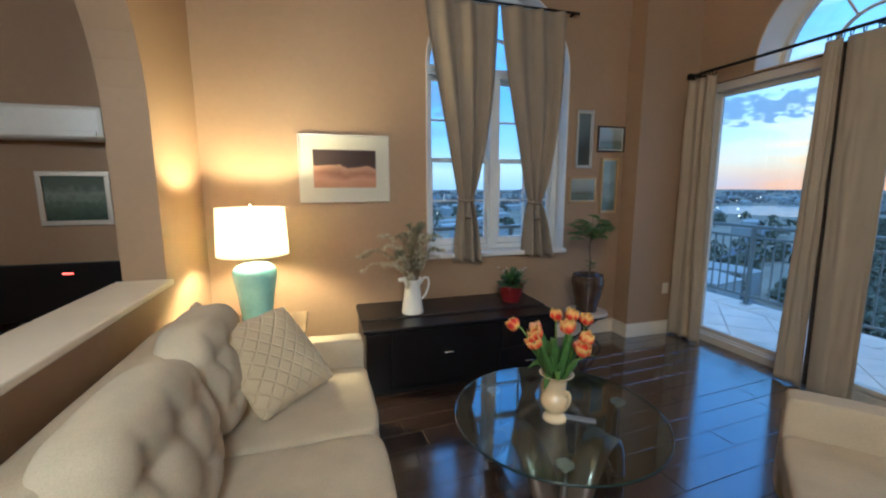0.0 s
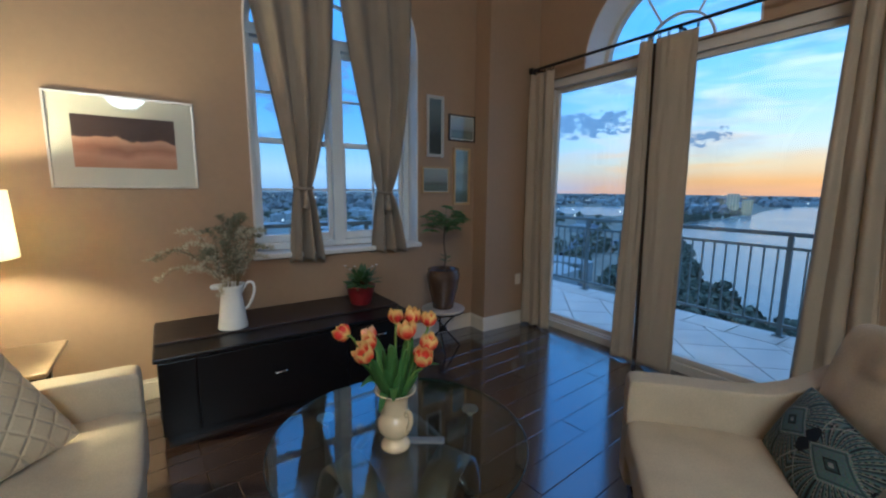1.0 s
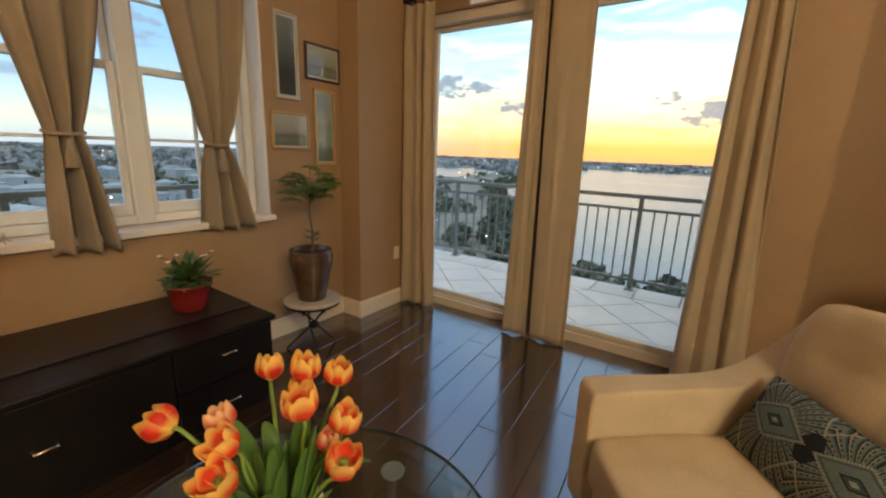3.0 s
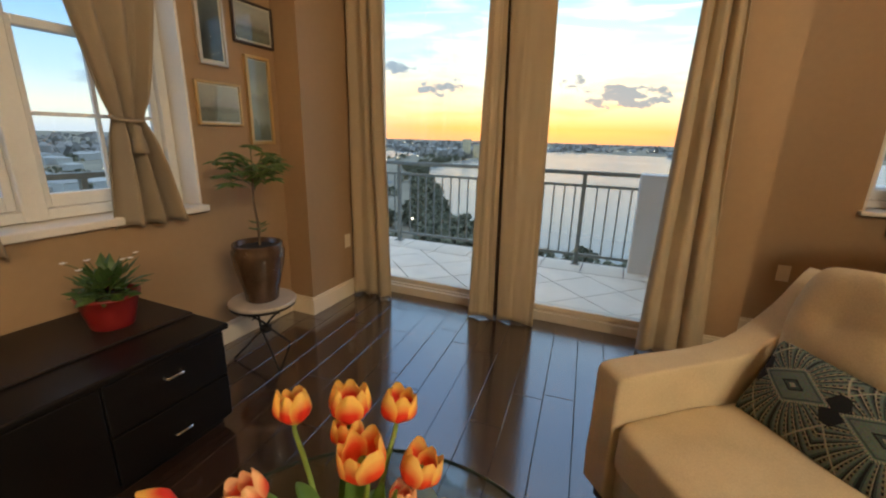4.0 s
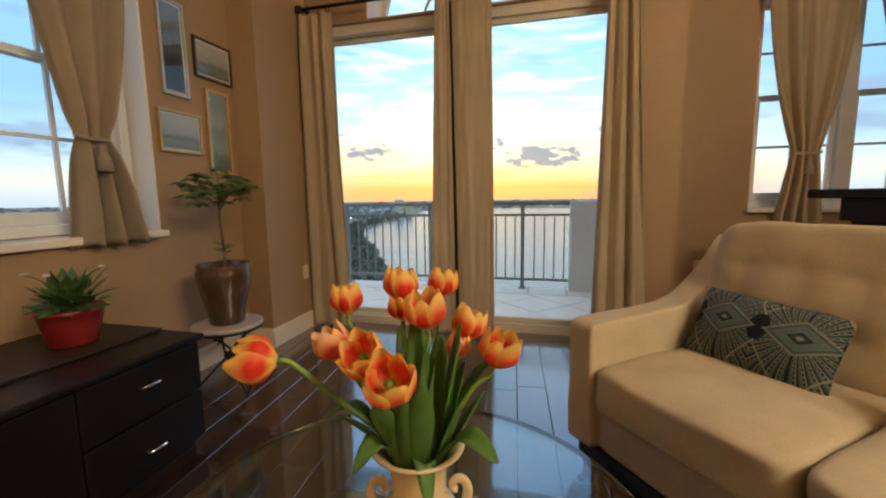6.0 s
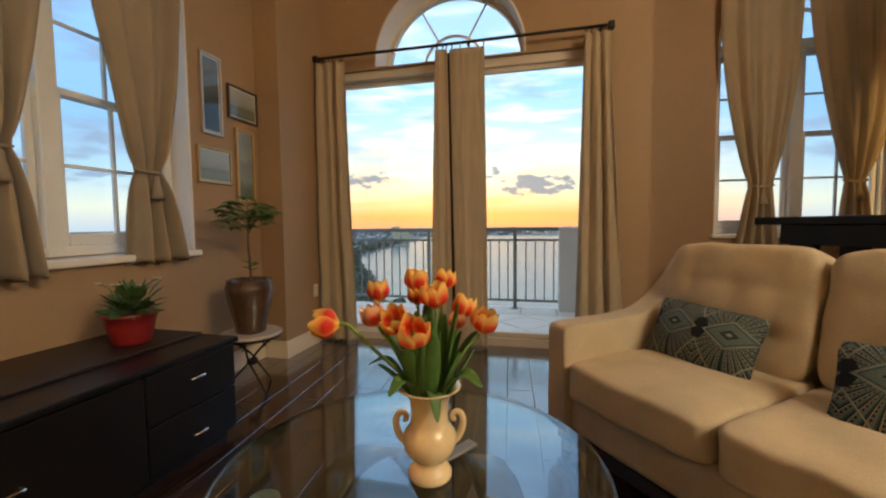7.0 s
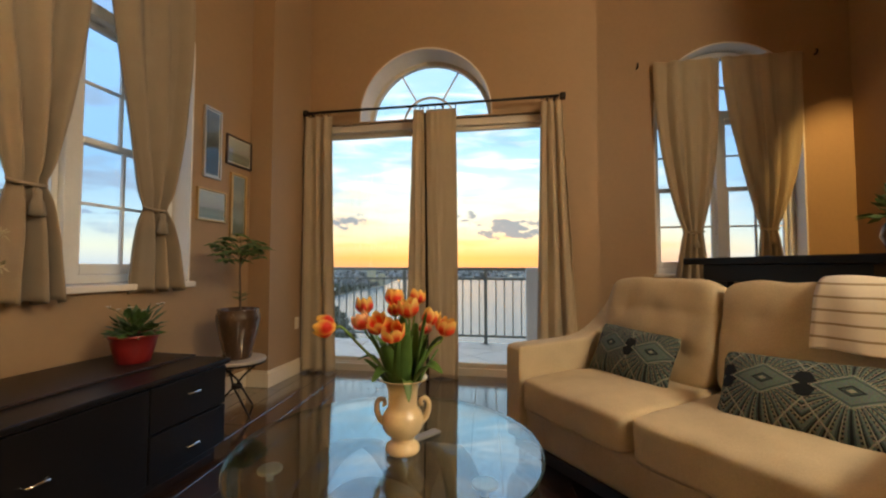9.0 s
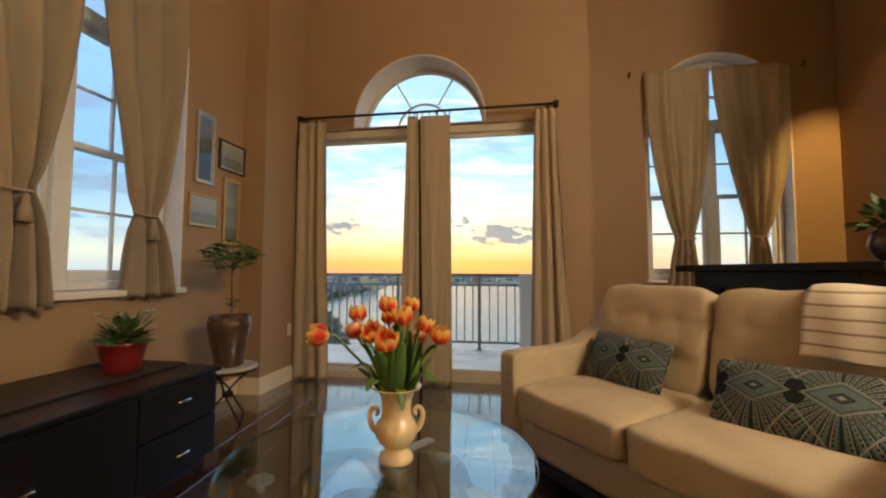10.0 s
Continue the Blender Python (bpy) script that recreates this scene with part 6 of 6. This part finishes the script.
trees = bmesh.new()
for k in range(620):
    az = radians(rnd.uniform(-24, 100))
    d = 60 + 900 * rnd.random() ** 1.6
    x, y = d * math.cos(az), d * math.sin(az)
    if land(x, y):
        tree_clump(trees, x, y, GZ, rnd.uniform(2.5, 6) * (1 + d / 700), rnd.uniform(5, 10), 30 if d > 250 else 90)
for k in range(200):   # along the near shore
    i = rnd.randrange(1, 8)
    t = rnd.random()
    x = lake[i][0] + (lake[i + 1][0] - lake[i][0]) * t - rnd.uniform(2, 22)
    y = lake[i][1] + (lake[i + 1][1] - lake[i][1]) * t + rnd.uniform(0, 16)
    if land(x, y):
        tree_clump(trees, x, y, GZ, rnd.uniform(2.5, 5.5), rnd.uniform(6, 11), 110)
tagged(part("woods", trees, TREEM, None), "dark trees round the town and the near shore", "trees", "", "stuff")
trees = bmesh.new()
# paler than the nearer trees: the haze is in the colour
FARWOODS = material("haze_paled_woods", (0.33, 0.30, 0.26), rough=1.0, var=0.12, scale=0.02, spec=0.0)
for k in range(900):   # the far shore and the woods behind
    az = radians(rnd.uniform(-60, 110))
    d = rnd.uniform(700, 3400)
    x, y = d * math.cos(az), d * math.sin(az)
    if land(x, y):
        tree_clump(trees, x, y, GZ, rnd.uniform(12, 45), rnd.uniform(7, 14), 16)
tagged(part("far_woods", trees, FARWOODS, None), "woods on the far lake shore, haze put into their colour", "trees", "", "stuff")


def far_house(x, y, w, d, h_, turn):
    hs = thing("house", "pale low building seen far below", "house", (x, y, GZ), turn, "houses of the town")
    part("wall", box(bmesh.new(), -w / 2, w / 2, -d / 2, d / 2, 0, h_), HOUSEW, hs)
    b = bmesh.new()
    v = [b.verts.new(p) for p in ((-w / 2 - 0.5, -d / 2 - 0.5, h_), (w / 2 + 0.5, -d / 2 - 0.5, h_), (w / 2 + 0.5, d / 2 + 0.5, h_), (-w / 2 - 0.5, d / 2 + 0.5, h_), (-w / 4, 0, h_ + d * 0.16), (w / 4, 0, h_ + d * 0.16))]
    for f in ((0, 1, 5, 4), (2, 3, 4, 5), (1, 2, 5), (3, 0, 4), (3, 2, 1, 0)):
        b.faces.new([v[i] for i in f])
    part("roof", b, ROOFM, hs)
    return hs


for k in range(190):
    az = radians(rnd.uniform(36, 102))
    d = 90 + 800 * rnd.random() ** 1.3
    x, y = d * math.cos(az), d * math.sin(az)
    if land(x, y):
        far_house(x, y, rnd.uniform(10, 26), rnd.uniform(9, 15), rnd.uniform(4, 11), rnd.choice((0, 12, 90, 102)))
for k in range(50):
    az = radians(rnd.uniform(-25, 45))
    d = rnd.uniform(990, 1700)
    x, y = d * math.cos(az), d * math.sin(az)
    if land(x, y):
        far_house(x, y, rnd.uniform(14, 50), rnd.uniform(10, 20), rnd.uniform(5, 12), rnd.uniform(0, 180))


def block(x, y, w, d, floors, cols, turn, label, wallm=None):
    """A white flat-roofed block with rows of windows."""
    bb = thing("apartment_building", label, "building", (x, y, GZ), turn)
    H = floors * 3.4 + 1.2
    part("wall", box(bmesh.new(), -w / 2, w / 2, -d / 2, d / 2, 0, H), wallm or HOUSEW, bb)
    part("roof", boxes((-w / 2 - 0.4, w / 2 + 0.4, -d / 2 - 0.4, d / 2 + 0.4, H, H + 0.7)), ROOFM, bb)
    me = mesh_of(boxes((-0.9, 0.9, -0.06, 0.06, -0.8, 0.8)), "window", WINDARK)
    for f in range(floors):
        for c in range(cols):
            o = new("window", me)
            o.parent = bb
            o.location = (-w / 2 + w * (c + 0.5) / cols, -d / 2 - 0.03, 2.0 + f * 3.4)
    return bb


block(52, 108, 40, 14, 4, 10, 12, "white four-storey apartment block with rows of windows")
block(12, 120, 44, 14, 4, 11, 4, "white four-storey apartment block with rows of windows")
block(92, 128, 30, 14, 3, 8, 30, "white three-storey block with rows of windows")
# the towers' yellow is evening sunlight, put into the wall colour
TOWER = material("sunlit_yellow_tower", (0.80, 0.62, 0.34), rough=0.8, var=0.05, scale=0.05)
block(800, 296, 17, 17, 10, 4, -70, "slim tower on the far shore, sunlight put into its yellow colour", TOWER)
block(815, 280, 15, 17, 7, 4, -70, "slim tower on the far shore, sunlight put into its yellow colour", TOWER)
# street lamps of the town, tiny lit heads
LIGHTM = emitter("street_light_glow", (1.0, 0.85, 0.6), 1.0)
lb = bmesh.new()
for k in range(120):
    az = radians(rnd.uniform(-20, 100))
    d = rnd.uniform(150, 1900)
    x, y = d * math.cos(az), d * math.sin(az)
    if land(x, y):
        s = 0.25 + d * 0.0006
        box(lb, x - s, x + s, y - s, y + s, GZ + 7, GZ + 7 + 2 * s)
tagged(part("street_lights", lb, LIGHTM, None), "scattered lit street lamps of the far town", "street lights", "", "stuff")
road = bmesh.new()
for a, b2, w in (((40, 60), (430, 300), 5), ((30, 75), (200, 420), 4.5), ((-60, 100), (320, 190), 4.5), ((110, 55), (150, 120), 4)):
    d = (Vector(b2) - Vector(a)).normalized()
    s = Vector((-d.y, d.x)) * w
    vs = [road.verts.new((p[0], p[1], GZ + 0.06)) for p in (Vector(a) + s, Vector(b2) + s, Vector(b2) - s, Vector(a) - s)]
    road.faces.new(vs)
structure("road", road, ROADM, "pale roads through the town", "road")

# ---- floor planks, laid along the east-west line ----
floor = bpy.data.objects["floor"]
rnd = random.Random(6)


def plank_mesh(low, high):
    """A plank with eased edges: its outline at the groove and the smaller one of its face."""
    bm = bmesh.new()
    rings = [[bm.verts.new((x, y, z)) for x, y in ring] for ring, z in ((low, -0.006), (low, -0.0016), (high, 0.0))]
    bm.faces.new(rings[-1])
    for a, b2 in zip(rings, rings[1:]):
        for i in range(len(a)):
            j = (i + 1) % len(a)
            bm.faces.new((a[i], a[j], b2[j], b2[i]))
    return mesh_of(bm, "plank", PLANK)


PW, PTURN = 0.166, radians(4.3)
cs, sn = math.cos(PTURN), math.sin(PTURN)


def laid(x0, x1, y0, y1, e):
    """The outline of a plank in the room's axes, cut to the room."""
    corners = [(x0 + e, y0 + e), (x1 - e, y0 + e), (x1 - e, y1 - e), (x0 + e, y1 - e)]
    return clip_poly([(cs * x - sn * y, sn * x + cs * y) for x, y in corners], -0.62 + e, EAST + 0.04 - e, -0.02 + e, NORTH - e)


v = -0.40
while v < NORTH + 0.1:
    u = -1.0 - rnd.uniform(0, 0.9)
    while u < EAST + 0.5:
        L = rnd.choice((0.76, 0.92, 1.07, 1.22, 1.52))
        low, high = laid(u, u + L, v, v + PW, 0.0009), laid(u, u + L, v, v + PW, 0.0032)
        if len(low) > 2:
            o = new("plank", plank_mesh(low, high if len(high) == len(low) else low))
            o.parent = floor
            o.location = (0, 0, rnd.uniform(-0.0006, 0.0006))
        u += L
    v += PW
rest = bmesh.new()
for a in ((-3.4, EAST + 0.04, -4.5, -0.022), (-3.4, -0.622, -0.02, NORTH - 0.002)):
    box(rest, a[0], a[1], a[2], a[3], -0.0055, -0.0005)
structure("floor_beyond", rest, PLANK, "dark stained hardwood floor of the rear rooms", "floor")
